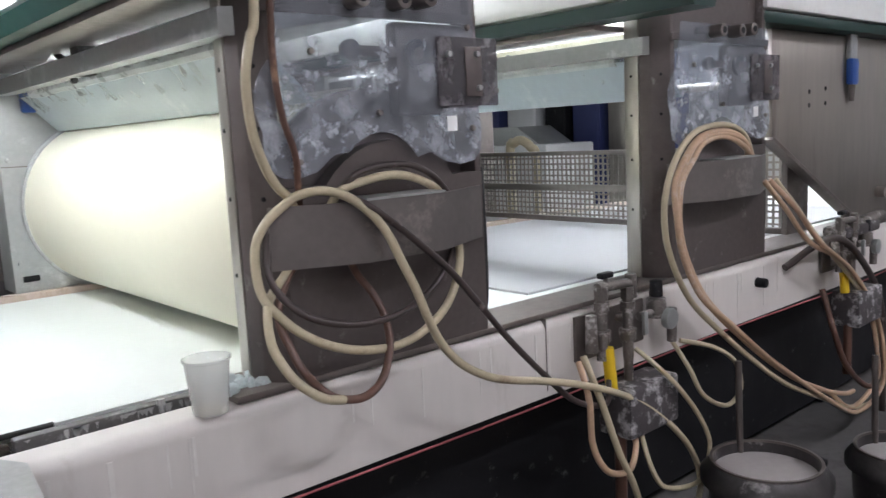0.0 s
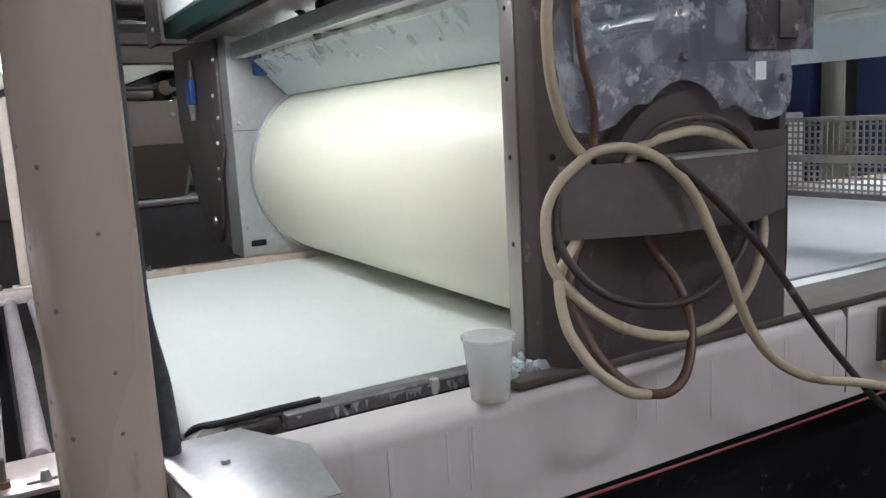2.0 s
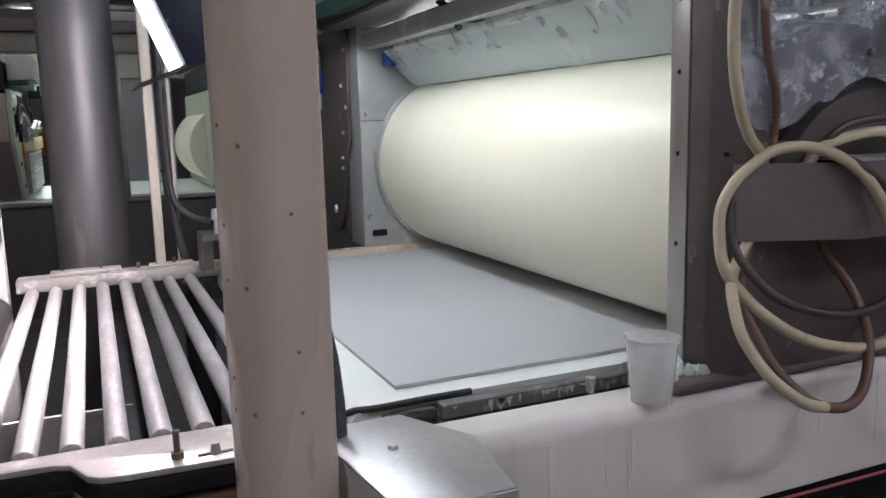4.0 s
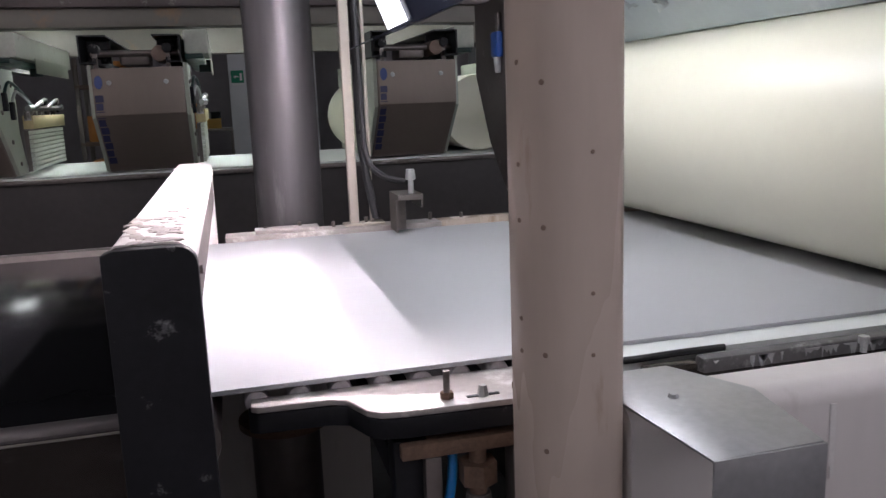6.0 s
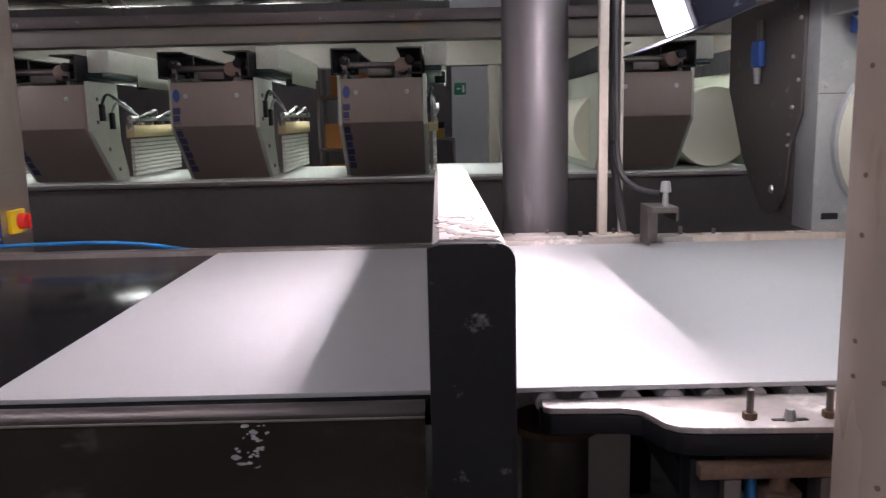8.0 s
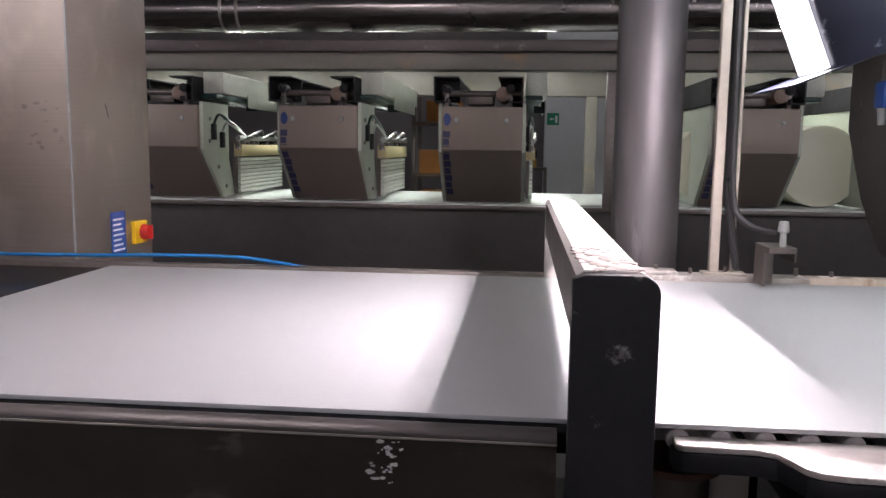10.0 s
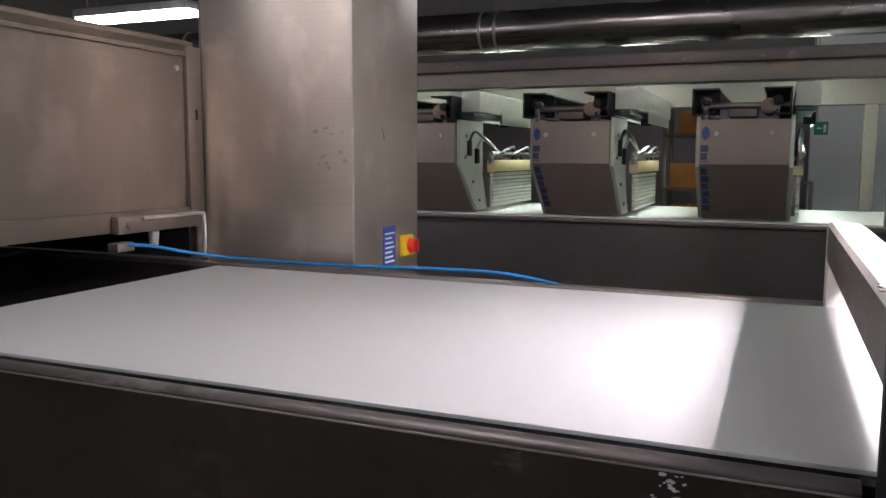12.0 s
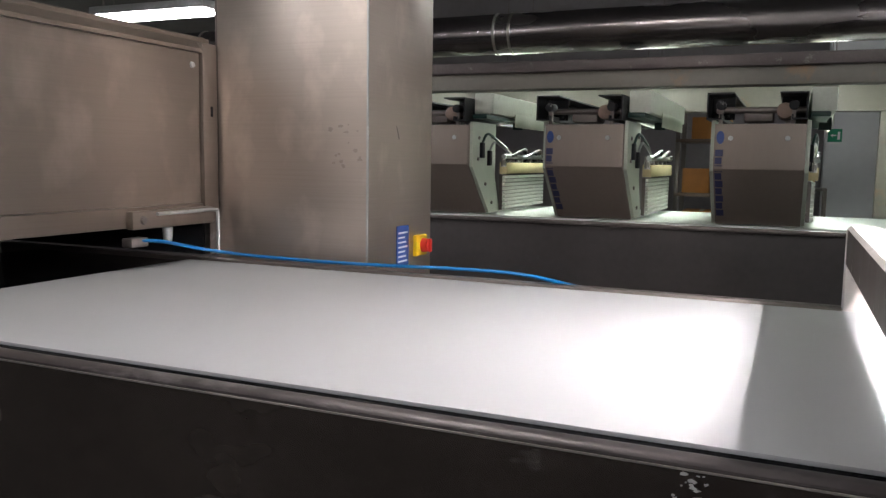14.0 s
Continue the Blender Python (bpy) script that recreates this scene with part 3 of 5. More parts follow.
def cream_post():
    root = thing("support_post", "cream painted steel post with bolt holes", "post")
    prof = [(0.6, -0.24), (0.6, -0.262), (0.604, -0.28), (0.611, -0.3), (0.622, -0.32), (0.634, -0.335), (0.648, -0.344), (0.664, -0.349), (0.68, -0.35), (0.728, -0.35), (0.738, -0.347), (0.744, -0.34), (0.746, -0.33), (0.746, -0.24)]
    part("post_body", prism(prof, "z", 0.0, 5.1), CREAM, root)
    for z in (1.268, 1.115, 1.063, 1.352, 1.5):
        part("bolt_hole", screw_head(0.604, -0.278, z, (-0.94, -0.34, 0), 0.0045, 0.0015), BOLT_STAIN, root)
    for z in (1.261, 1.066, 0.911, 1.47):
        part("bolt_hole", screw_head(0.6245, -0.322, z, (-0.82, -0.57, 0), 0.005, 0.0015), BOLT_STAIN, root)
    for z in (1.067, 1.162, 1.37):
        part("bolt_hole", screw_head(0.69, -0.35, z, (0, -1, 0), 0.0035, 0.0015), BOLT_STAIN, root)
    return root


# the plate dips towards its front edge
PLATE_TILT = Matrix.Translation((0, -0.2, 0.975)) @ Matrix.Rotation(math.radians(3.2), 4, "X") @ Matrix.Translation((0, 0.2, -0.975))


def corner_plate():
    root = thing("guard_plate", "bent bare metal guard plate with two bolts", "plate")
    part("sheet", moved(prism([(0.765, -0.2), (0.9, -0.2), (0.985, -0.33), (0.966, -0.515), (0.785, -0.52), (0.752, -0.3)], "z", 0.9725, 0.9765, 0.001), PLATE_TILT), mat_plate, root)
    part("flange", box(0.785, 0.966, -0.522, -0.518, 0.86, 0.958, 0.001), mat_plate, root)
    for x, y in ((0.842, -0.322), (0.815, -0.235)):
        part("bolt", moved(rod((x, y, 0.9765), (x, y, 0.983), 0.009, 0.007, 6), PLATE_TILT), STEEL_PALE, root)
        return root


# ---- printing units of the line in front ----
def arch_points(x0, x1, cx, r, cz, base, shoulder):
    pts = [(x0, base), (x1, base), (x1, shoulder)]
    a0 = math.acos(max(-1, min(1, (shoulder - cz) / r)))
    for k in range(13):
        a = a0 - 2 * a0 * k / 12
        pts.append((cx + r * math.sin(a), cz + r * math.cos(a)))
    return pts + [(x0, shoulder)]


def print_unit(x, tag, roller=True):
    """x: the plane of the near side frame's edge."""
    root = thing("printing_machine", tag, "machine", "printing machines of the front line", at=(x, 0, 0))
    # near side frame
    part("edge_channel", prism([(0.046, -0.244), (0.06, -0.285), (0.098, -0.337), (0.112, -0.345), (0.112, -0.29), (0.065, -0.244)], "z", 0.985, 2.35, 0.002), STEEL_BROWN, root, "brown steel edge channel with holes")
    part("edge_flange", prism([(0.043, -0.242), (0.06, -0.242), (0.066, -0.172), (0.057, -0.172)], "z", 0.985, 2.35, 0.002), STEEL, root, "bare worn edge flange")
    part("side_plate", prism(arch_points(0.1, 0.755, 0.44, 0.26, 1.28, 0.985, 1.44), "y", -0.335, -0.29), STEEL_BROWN, root, "brown steel bearing plate")
    part("back_edge", box(0.735, 0.76, -0.33, -0.25, 1.44, 2.35, 0.004), STEEL_BROWN, root)
    part("upper_plate", box(0.1, 0.735, -0.3, -0.27, 1.86, 2.35), STEEL_BROWN, root)
    lobes = [(0.13, 1.9), (0.1, 1.74), (0.066, 1.7), (0.049, 1.66), (0.05, 1.61), (0.064, 1.57), (0.062, 1.525), (0.074, 1.488), (0.104, 1.466), (0.145, 1.462), (0.2, 1.476), (0.25, 1.514)]
    lobes += [(0.39 + 0.14 * math.sin(a), 1.405 + 0.155 * math.cos(a)) for a in [math.radians(-45 + 10 * k) for k in range(11)]]
    lobes += [(0.55, 1.505), (0.6, 1.477), (0.655, 1.466), (0.705, 1.474), (0.73, 1.5), (0.736, 1.56), (0.728, 1.62), (0.716, 1.9)]
    part("guard", prism(lobes, "y", -0.362, -0.358), PLEXI, root, "clear plastic guard smeared with dried glaze")
    for px, pz in ((0.2, 1.75), (0.386, 1.608), (0.7, 1.56), (0.696, 1.826), (0.15, 1.5)):
        part("screw", screw_head(px, -0.362, pz, (0, -1, 0), 0.009, 0.008), STEEL_DARK, root)
    part("hinge_arm", prism([(0.085, -0.357), (0.735, -0.357), (0.735, -0.346), (0.085, -0.346)], "z", 1.835, 1.86, 0.002), STEEL_BROWN, root)
    part("bearing_housing", box(0.47, 0.757, -0.338, -0.292, 1.6, 1.835, 0.01), STEEL_BROWN, root)
    for px, pz, r in ((0.53, 1.754, 0.038), (0.643, 1.672, 0.04)):
        cap = part("bearing_cap", rod((px, -0.355, pz), (px, -0.337, pz), r, seg=24, bevel=0.004), NAVY, root, "dark round bearing cap")
        part("boss", rod((px, -0.357, pz), (px, -0.354, pz), r * 0.45, seg=16), STEEL_DARK, cap)
    part("cap_nut", rod((0.321, -0.357, 1.758), (0.321, -0.34, 1.758), 0.026, seg=20, bevel=0.003), NAVY, root)
    part("cap_arm", box(0.3, 0.47, -0.34, -0.33, 1.745, 1.772, 0.003), STEEL_BROWN, root)
    part("bearing_block", box(0.58, 0.8, -0.37, -0.363, 1.62, 1.8, 0.003), GUARD_TINT, root, "tinted plastic cover plate")
    part("bracket_strip", box(0.675, 0.735, -0.375, -0.371, 1.645, 1.775, 0.006), STEEL_BROWN, root)
    for px, pz in ((0.613, 1.754), (0.715, 1.756), (0.72, 1.667)):
        part("screw", screw_head(px, -0.374, pz, (0, -1, 0), 0.009, 0.01), STEEL_PALE, root)
    for pz in (1.661, 1.748):
        part("side_bolt", rod((0.775, -0.34, pz), (0.825, -0.34, pz), 0.009, seg=8), STEEL_DARK, root)
    part("bolt_carrier", box(0.757, 0.778, -0.35, -0.3, 1.63, 1.78, 0.003), STEEL_BROWN, root)
    part("paper_tag", box(0.61, 0.645, -0.3632, -0.3624, 1.555, 1.595), WHITE_PRINT, root, "small torn white sticker")
    for px, pz in ((0.324, 1.873), (0.45, 1.877), (0.534, 1.887)):
        pin = part("pin", rod((px, -0.3, pz), (px, -0.41, pz), 0.024, seg=20, bevel=0.004), STEEL_DARK, root)
        part("pin_bore", rod((px, -0.4115, pz), (px, -0.41, pz), 0.012, seg=14), BLACK, pin)
    # tray with folded ends
    tray = bmesh.new()
    prism([(0.07, -0.343), (0.277, -0.44), (0.52, -0.44), (0.739, -0.346), (0.739, -0.341), (0.52, -0.434), (0.277, -0.434), (0.07, -0.338)], "z", 1.256, 1.402, bm=tray)
    box(0.277, 0.52, -0.434, -0.34, 1.256, 1.26, bm=tray)
    part("tray", tray, mat_tray, root, "folded steel hose tray")
    part("tray_lid", box(0.275, 0.522, -0.442, -0.336, 1.4025, 1.408), STEEL_PALE, root, "bright folded lip")
    part("edge_rubber", tube([(0.764, -0.32, 1.45), (0.768, -0.32, 1.3), (0.768, -0.32, 1.12), (0.764, -0.315, 1.03)], 0.009, 8, 4), RUBBER, root, "black rubber edge strip")
    # screws on the channel
    for z in (1.237, 1.42, 1.58, 1.72):
        part("screw_hole", screw_head(0.079, -0.311, z, (-0.81, -0.59, 0), 0.006, 0.003), BLACK, root)
        part("screw_hole", screw_head(0.051, -0.207, z, (-1, 0, 0), 0.006, 0.003), BLACK, root)
    # far side frame
    part("far_plate", box(0.0, 0.76, 1.7, 1.88, 0.975, 1.9, 0.006), STEEL_PALE, root)
    part("far_cover", prism([(1.8, 1.9), (2.6, 1.9), (2.6, 1.55), (2.4, 1.23), (2.18, 1.02), (2.13, 1.0), (2.06, 1.0), (1.98, 1.03), (1.93, 1.1), (1.89, 1.3), (1.81, 1.42)], "x", -0.016, -0.001, 0.003), STEEL_BROWN, root, "dull brown steel side cover")
    part("far_body", prism([(1.885, 1.9), (2.58, 1.9), (2.58, 1.56), (2.38, 1.24), (2.16, 1.02), (1.885, 1.0)], "x", 0.001, 0.74), STEEL_BROWN, root)
    part("far_slot", box(0.035, 0.1, 1.694, 1.701, 1.02, 1.045, 0.003), BLACK, root)
    part("plate_seam", box(0.004, 0.75, 1.697, 1.701, 1.5, 1.504), STEEL_DARK, root)
    for y, z, r in ((1.885, 1.654, 0.009), (1.83, 1.798, 0.009), (1.878, 1.454, 0.009), (1.9, 1.345, 0.008), (1.905, 1.3, 0.008), (2.048, 1.109, 0.02), (1.83, 1.56, 0.009)):
        part("bolt", screw_head(-0.016, y, z, (-1, 0, 0), r, 0.009), STEEL_PALE, root)
    for bx, bz in ((0.03, 1.53), (0.03, 1.1)):
        part("bolt", screw_head(bx, 1.7, bz, (0, -1, 0), 0.009, 0.008), STEEL_PALE, root)
    part("knob", box(-0.05, -0.017, 2.165, 2.26, 1.63, 1.745, 0.01), BLUE, root, "blue plastic clip")
    part("clip_stem", rod((-0.032, 2.21, 1.56), (-0.032, 2.21, 1.63), 0.014, 0.02, 10), STEEL_PALE, root)
    part("clip_hook", box(-0.035, -0.017, 2.19, 2.235, 1.745, 1.83, 0.006), STEEL_DARK, root)
    part("knob", box(0.1, 0.16, 1.66, 1.699, 1.72, 1.82, 0.012), BLUE, root, "blue plastic clip")
    # hood and rails over the roller
    part("hood", prism([(0.1, 1.78), (0.12, 1.78), (0.26, 1.64), (0.24, 1.64)], "y", -0.28, 1.69), HOOD, root, "pale hood sheet splashed with glaze")
    part("hood_top", prism([(0.06, 1.79), (0.7, 1.9), (0.7, 1.91), (0.02, 1.85), (0.02, 1.79)], "y", -0.28, 1.69), STEEL_PALE, root)
    part("crust", tube([(0.11, -0.1 + 0.18 * k, 1.785 + 0.008 * math.sin(3.1 * k)) for k in range(10)], 0.02, 7, 3), mat_wet, root, "dried glaze crust")
    cl = part("clamp", box(0.04, 0.1, 0.72, 0.8, 1.79, 1.9, 0.008), BLACK, root, "black hose clamp")
    part("clamp_arm", tube([(0.07, 0.8, 1.88), (0.07, 0.95, 1.93), (0.06, 1.02, 1.9), (0.06, 0.9, 1.84), (0.06, 0.84, 1.78)], 0.012, 8, 5), RUBBER, cl)
    for k in range(9):
        y, l = 0.15 + 0.16 * k + random.uniform(-0.06, 0.06), random.uniform(0.25, 0.95)
        part("drip", prism([(0.108, 1.776), (0.11, 1.776), (0.11 + 0.14 * l, 1.776 - 0.14 * l), (0.108 + 0.138 * l, 1.775 - 0.14 * l)], "y", y, y + random.uniform(0.003, 0.01)), GLAZE_CRUST, root, "pale glaze drip")
    part("light_tube", rod((0.2, -0.1, 1.86), (0.2, 1.6, 1.86), 0.012, seg=10), HOOD_GLOW, root, "lit tube in the hood")
    part("top_beam", box(-0.2, -0.02, -0.6, 2.05, 1.95, 2.12, 0.02), mat_topbeam, root, "white painted head beam")
    part("green_rail", prism([(-0.19, 1.945), (-0.03, 1.945), (-0.05, 1.9), (-0.16, 1.9)], "y", -0.6, 2.0), GREEN_DARK, root, "dark green rail")
    part("end_bracket", box(-0.218, -0.203, 1.82, 2.1, 1.87, 2.14, 0.003), STEEL_BROWN, root, "brown steel beam bracket")
    for bz in (1.93, 2.08):
        part("bracket_bolt", screw_head(-0.218, 1.95, bz, (-1, 0, 0), 0.011, 0.008), STEEL_PALE, root)
    part("rail_strip", box(-0.1, 0.1, -0.17, 1.9, 1.88, 1.9, 0.003), STEEL_DARK, root)
    if roller:
        part("print_roller", rod((0.42, -0.235, 1.322), (0.42, 1.66, 1.322), 0.358, seg=96, bevel=0.012), CREAM_ROLL, root, "large cream silicone printing roller")
        part("roller_ring", rod((0.42, -0.25, 1.322), (0.42, -0.236, 1.322), 0.352, seg=96, bevel=0.004), STEEL_PALE, root)
        part("end_disc", rod((0.42, -0.272, 1.322), (0.42, -0.251, 1.322), 0.353, seg=64, bevel=0.004), STEEL_BROWN, root)
        part("roller_ring", rod((0.42, 1.661, 1.322), (0.42, 1.695, 1.322), 0.366, seg=96, bevel=0.004), STEEL_PALE, root)
    return root


GUARD_TINT = clear("tinted_cover_plastic", (0.42, 0.39, 0.42), 0.2, (0.4, 0.38, 0.4), 14, 0.5, 0.3)
mat_tray = mat("grey_folded_steel", (0.2, 0.18, 0.175), 0.42, 0.7, 0.15, 5, 0.05, stain=(0.36, 0.32, 0.3), stain_amount=0.1, stain_scale=6)
mat_wet = mat("wet_glaze_crust", (0.6, 0.64, 0.63), 0.3, 0, 0.2, 14, 0.5)
mat_topbeam = mat("white_head_beam_paint", (0.84, 0.85, 0.84), 0.4, 0, 0.05, 4, 0.04)


def arc_hose(name, points, r, material, label):
    return tagged(part(name, tube(points, r, 12, 8), material), label, "hose", "hoses on the machines")


def front_hoses():
    def level(y, points):
        return [(x, y, z) for x, z in points]

    arc_hose("hose", [(1.53, -0.385, 2.3), (1.514, -0.385, 1.85), (1.496, -0.385, 1.767), (1.479, -0.385, 1.684), (1.486, -0.38, 1.583), (1.513, -0.37, 1.505), (1.544, -0.362, 1.454), (1.585, -0.356, 1.41), (1.61, -0.352, 1.33)], 0.0108, HOSE_CREAM, "cream hose hanging down the frame edge into the tray")
    coil = [(1.67, -0.362, 1.36), (1.7, -0.38, 1.424), (1.79, -0.385, 1.449), (1.877, -0.385, 1.453), (1.96, -0.385, 1.43), (2.035, -0.375, 1.385), (2.068, -0.362, 1.32), (2.071, -0.385, 1.247), (2.048, -0.4, 1.176), (1.983, -0.42, 1.104)]
    coil += [(1.877, -0.445, 1.06), (1.776, -0.46, 1.048), (1.677, -0.467, 1.061), (1.599, -0.455, 1.086), (1.541, -0.435, 1.122), (1.504, -0.41, 1.162), (1.478, -0.385, 1.209), (1.474, -0.37, 1.261), (1.482, -0.362, 1.322), (1.513, -0.362, 1.372)]
    coil += [(1.56, -0.368, 1.408), (1.597, -0.375, 1.427), (1.649, -0.395, 1.432), (1.688, -0.43, 1.416), (1.728, -0.462, 1.376), (1.766, -0.475, 1.321), (1.791, -0.49, 1.253), (1.817, -0.505, 1.184), (1.84, -0.515, 1.113), (1.876, -0.52, 1.042), (1.938, -0.52, 0.977), (2.024, -0.515, 0.925), (2.112, -0.51, 0.891), (2.257, -0.5, 0.85), (2.416, -0.49, 0.799)]
    coil += level(-0.47, [(2.604, 0.726), (2.784, 0.636), (2.949, 0.511), (3.073, 0.38), (3.128, 0.254), (3.1, 0.16), (3.05, 0.05)])
    arc_hose("hose", coil, 0.0108, HOSE_CREAM, "long cream hose coiled round the tray and drooping away")
    arc_hose("hose", [(1.7, -0.4, 1.42)] + level(-0.462, [(1.725, 1.392), (1.785, 1.352), (1.866, 1.289), (1.965, 1.205), (2.058, 1.106), (2.167, 0.985), (2.3, 0.856), (2.422, 0.748), (2.528, 0.697), (2.6, 0.69)]) + [(2.65, -0.43, 0.74)], 0.0092, HOSE_DARK, "dark brown hose slanting down to the valves")
    arc_hose("hose", [(1.7, -0.375, 1.42)] + level(-0.386, [(1.751, 1.464), (1.83, 1.479), (1.918, 1.475), (1.983, 1.447), (2.025, 1.41), (2.06, 1.36)]), 0.0085, HOSE_DARK, "dark hose arched over the tray")
    arc_hose("hose", [(1.512, -0.356, 1.345), (1.498, -0.375, 1.267), (1.504, -0.41, 1.216), (1.542, -0.44, 1.168), (1.607, -0.462, 1.137), (1.71, -0.458, 1.118), (1.829, -0.43, 1.118), (1.934, -0.4, 1.141), (2.01, -0.38, 1.18), (2.06, -0.37, 1.24), (2.08, -0.365, 1.3)], 0.0088, HOSE_DARK, "dark brown hose loop against the plate")
    arc_hose("hose", [(1.62, -0.348, 1.31), (1.56, -0.346, 1.245), (1.488, -0.388, 1.195), (1.458, -0.44, 1.123), (1.463, -0.475, 1.075), (1.48, -0.505, 1.037), (1.512, -0.53, 1.006), (1.54, -0.534, 0.992), (1.575, -0.53, 0.982)], 0.0105, HOSE_CREAM, "cream hose hanging under the tray")
    arc_hose("hose", [(1.64, -0.348, 1.31), (1.566, -0.347, 1.24), (1.508, -0.392, 1.163), (1.508, -0.435, 1.094), (1.518, -0.47, 1.044), (1.538, -0.51, 1.006), (1.566, -0.528, 0.986), (1.624, -0.53, 0.974), (1.681, -0.515, 0.984), (1.728, -0.49, 1.016), (1.763, -0.46, 1.071), (1.776, -0.42, 1.131), (1.766, -0.39, 1.179), (1.746, -0.368, 1.219), (1.72, -0.362, 1.28)], 0.0098, HOSE_BROWN, "rust brown hose loop hanging under the tray")
    arc_hose("hose", level(-0.376, [(1.56, 2.3), (1.557, 1.854), (1.554, 1.77), (1.556, 1.685), (1.568, 1.598), (1.592, 1.518)]) + [(1.602, -0.362, 1.445), (1.61, -0.348, 1.36)], 0.008, HOSE_BROWN, "thin rust brown hose down the guard")
    for k in range(3):
        d, e = 0.045 * k, 0.02 * (k % 2)
        path = [(3.69, -0.375, 1.38), (3.6, -0.386, 1.485 - d / 2), (3.461, -0.385, 1.53 - d / 2), (3.257 + d / 2, -0.39, 1.516 - d / 2), (3.085 + d, -0.42, 1.445 - d / 3), (2.965 + d, -0.45, 1.345)]
        path += level(-0.455 - e, [(2.936 + d, 1.232), (2.969 + d, 1.102), (3.083 + d, 0.938), (3.269 + d, 0.791 + e), (3.549 + d, 0.603 + e), (3.828 + d, 0.438 + e), (4.145 + d, 0.301 - e), (4.508, 0.155 - e), (4.793, 0.125 + d), (4.891 - d, 0.268 + d), (4.765 - d, 0.526 + d), (4.472 - d, 0.784 + d), (4.118 - d, 1.014), (3.9 - d, 1.175)])
        arc_hose("hose", path + [(3.82 - d, -0.4, 1.298)], 0.0108, HOSE_TAN if k else HOSE_CREAM, "tan hose coiled through the tray and drooping low")
    arc_hose("hose", [(3.66, -0.37, 1.37), (3.6, -0.386, 1.46), (3.444, -0.385, 1.498), (3.273, -0.39, 1.483), (3.145, -0.42, 1.43), (3.03, -0.45, 1.334)] + level(-0.462, [(3.01, 1.226), (3.055, 1.076), (3.18, 0.914), (3.36, 0.775), (3.63, 0.596), (3.914, 0.438), (4.192, 0.319), (4.41, 0.25), (4.5, 0.24)]), 0.0108, HOSE_TAN, "tan hose with a loose end below the coil")
    arc_hose("hose", [(4.0, -0.36, 0.9), (4.3, -0.44, 1.0), (4.63, -0.45, 0.83), (4.86, -0.45, 0.55), (4.9, -0.45, 0.03)], 0.016, HOSE_DARK, "dark hose curving down past the beam")
    arc_hose("hose", [(4.38, -0.36, 0.74), (4.33, -0.44, 0.55), (4.46, -0.45, 0.36), (4.74, -0.45, 0.2), (4.9, -0.45, 0.3)], 0.014, HOSE_BROWN, "brown hose looped under the beam")
    arc_hose("hose", [(3.06, -0.4, 0.78), (3.04, -0.48, 0.7), (3.1, -0.5, 0.59), (3.26, -0.5, 0.51), (3.36, -0.5, 0.55), (3.32, -0.5, 0.66), (3.2, -0.48, 0.74), (3.08, -0.42, 0.78)], 0.0085, HOSE_CREAM, "thin cream tube in a loose loop")
    arc_hose("hose", [(2.84, -0.4, 0.8), (2.86, -0.48, 0.74), (2.95, -0.5, 0.65), (3.08, -0.5, 0.51), (3.14, -0.5, 0.39), (3.04, -0.52, 0.3), (2.84, -0.52, 0.34), (2.78, -0.5, 0.42), (2.8, -0.44, 0.54)], 0.0085, HOSE_CREAM, "thin cream tube hanging from the valves")
    arc_hose("hose", [(2.54, -0.4, 0.82), (2.5, -0.47, 0.72), (2.5, -0.48, 0.58), (2.56, -0.49, 0.48), (2.67, -0.49, 0.45), (2.75, -0.46, 0.5), (2.77, -0.43, 0.54)], 0.0105, HOSE_TAN, "short tan hose under the valves")
    arc_hose("hose", [(2.55, -0.41, 0.84), (2.55, -0.48, 0.7), (2.6, -0.5, 0.54), (2.7, -0.5, 0.35), (2.8, -0.5, 0.03)], 0.011, HOSE_CREAM, "cream hose dropping to the floor")


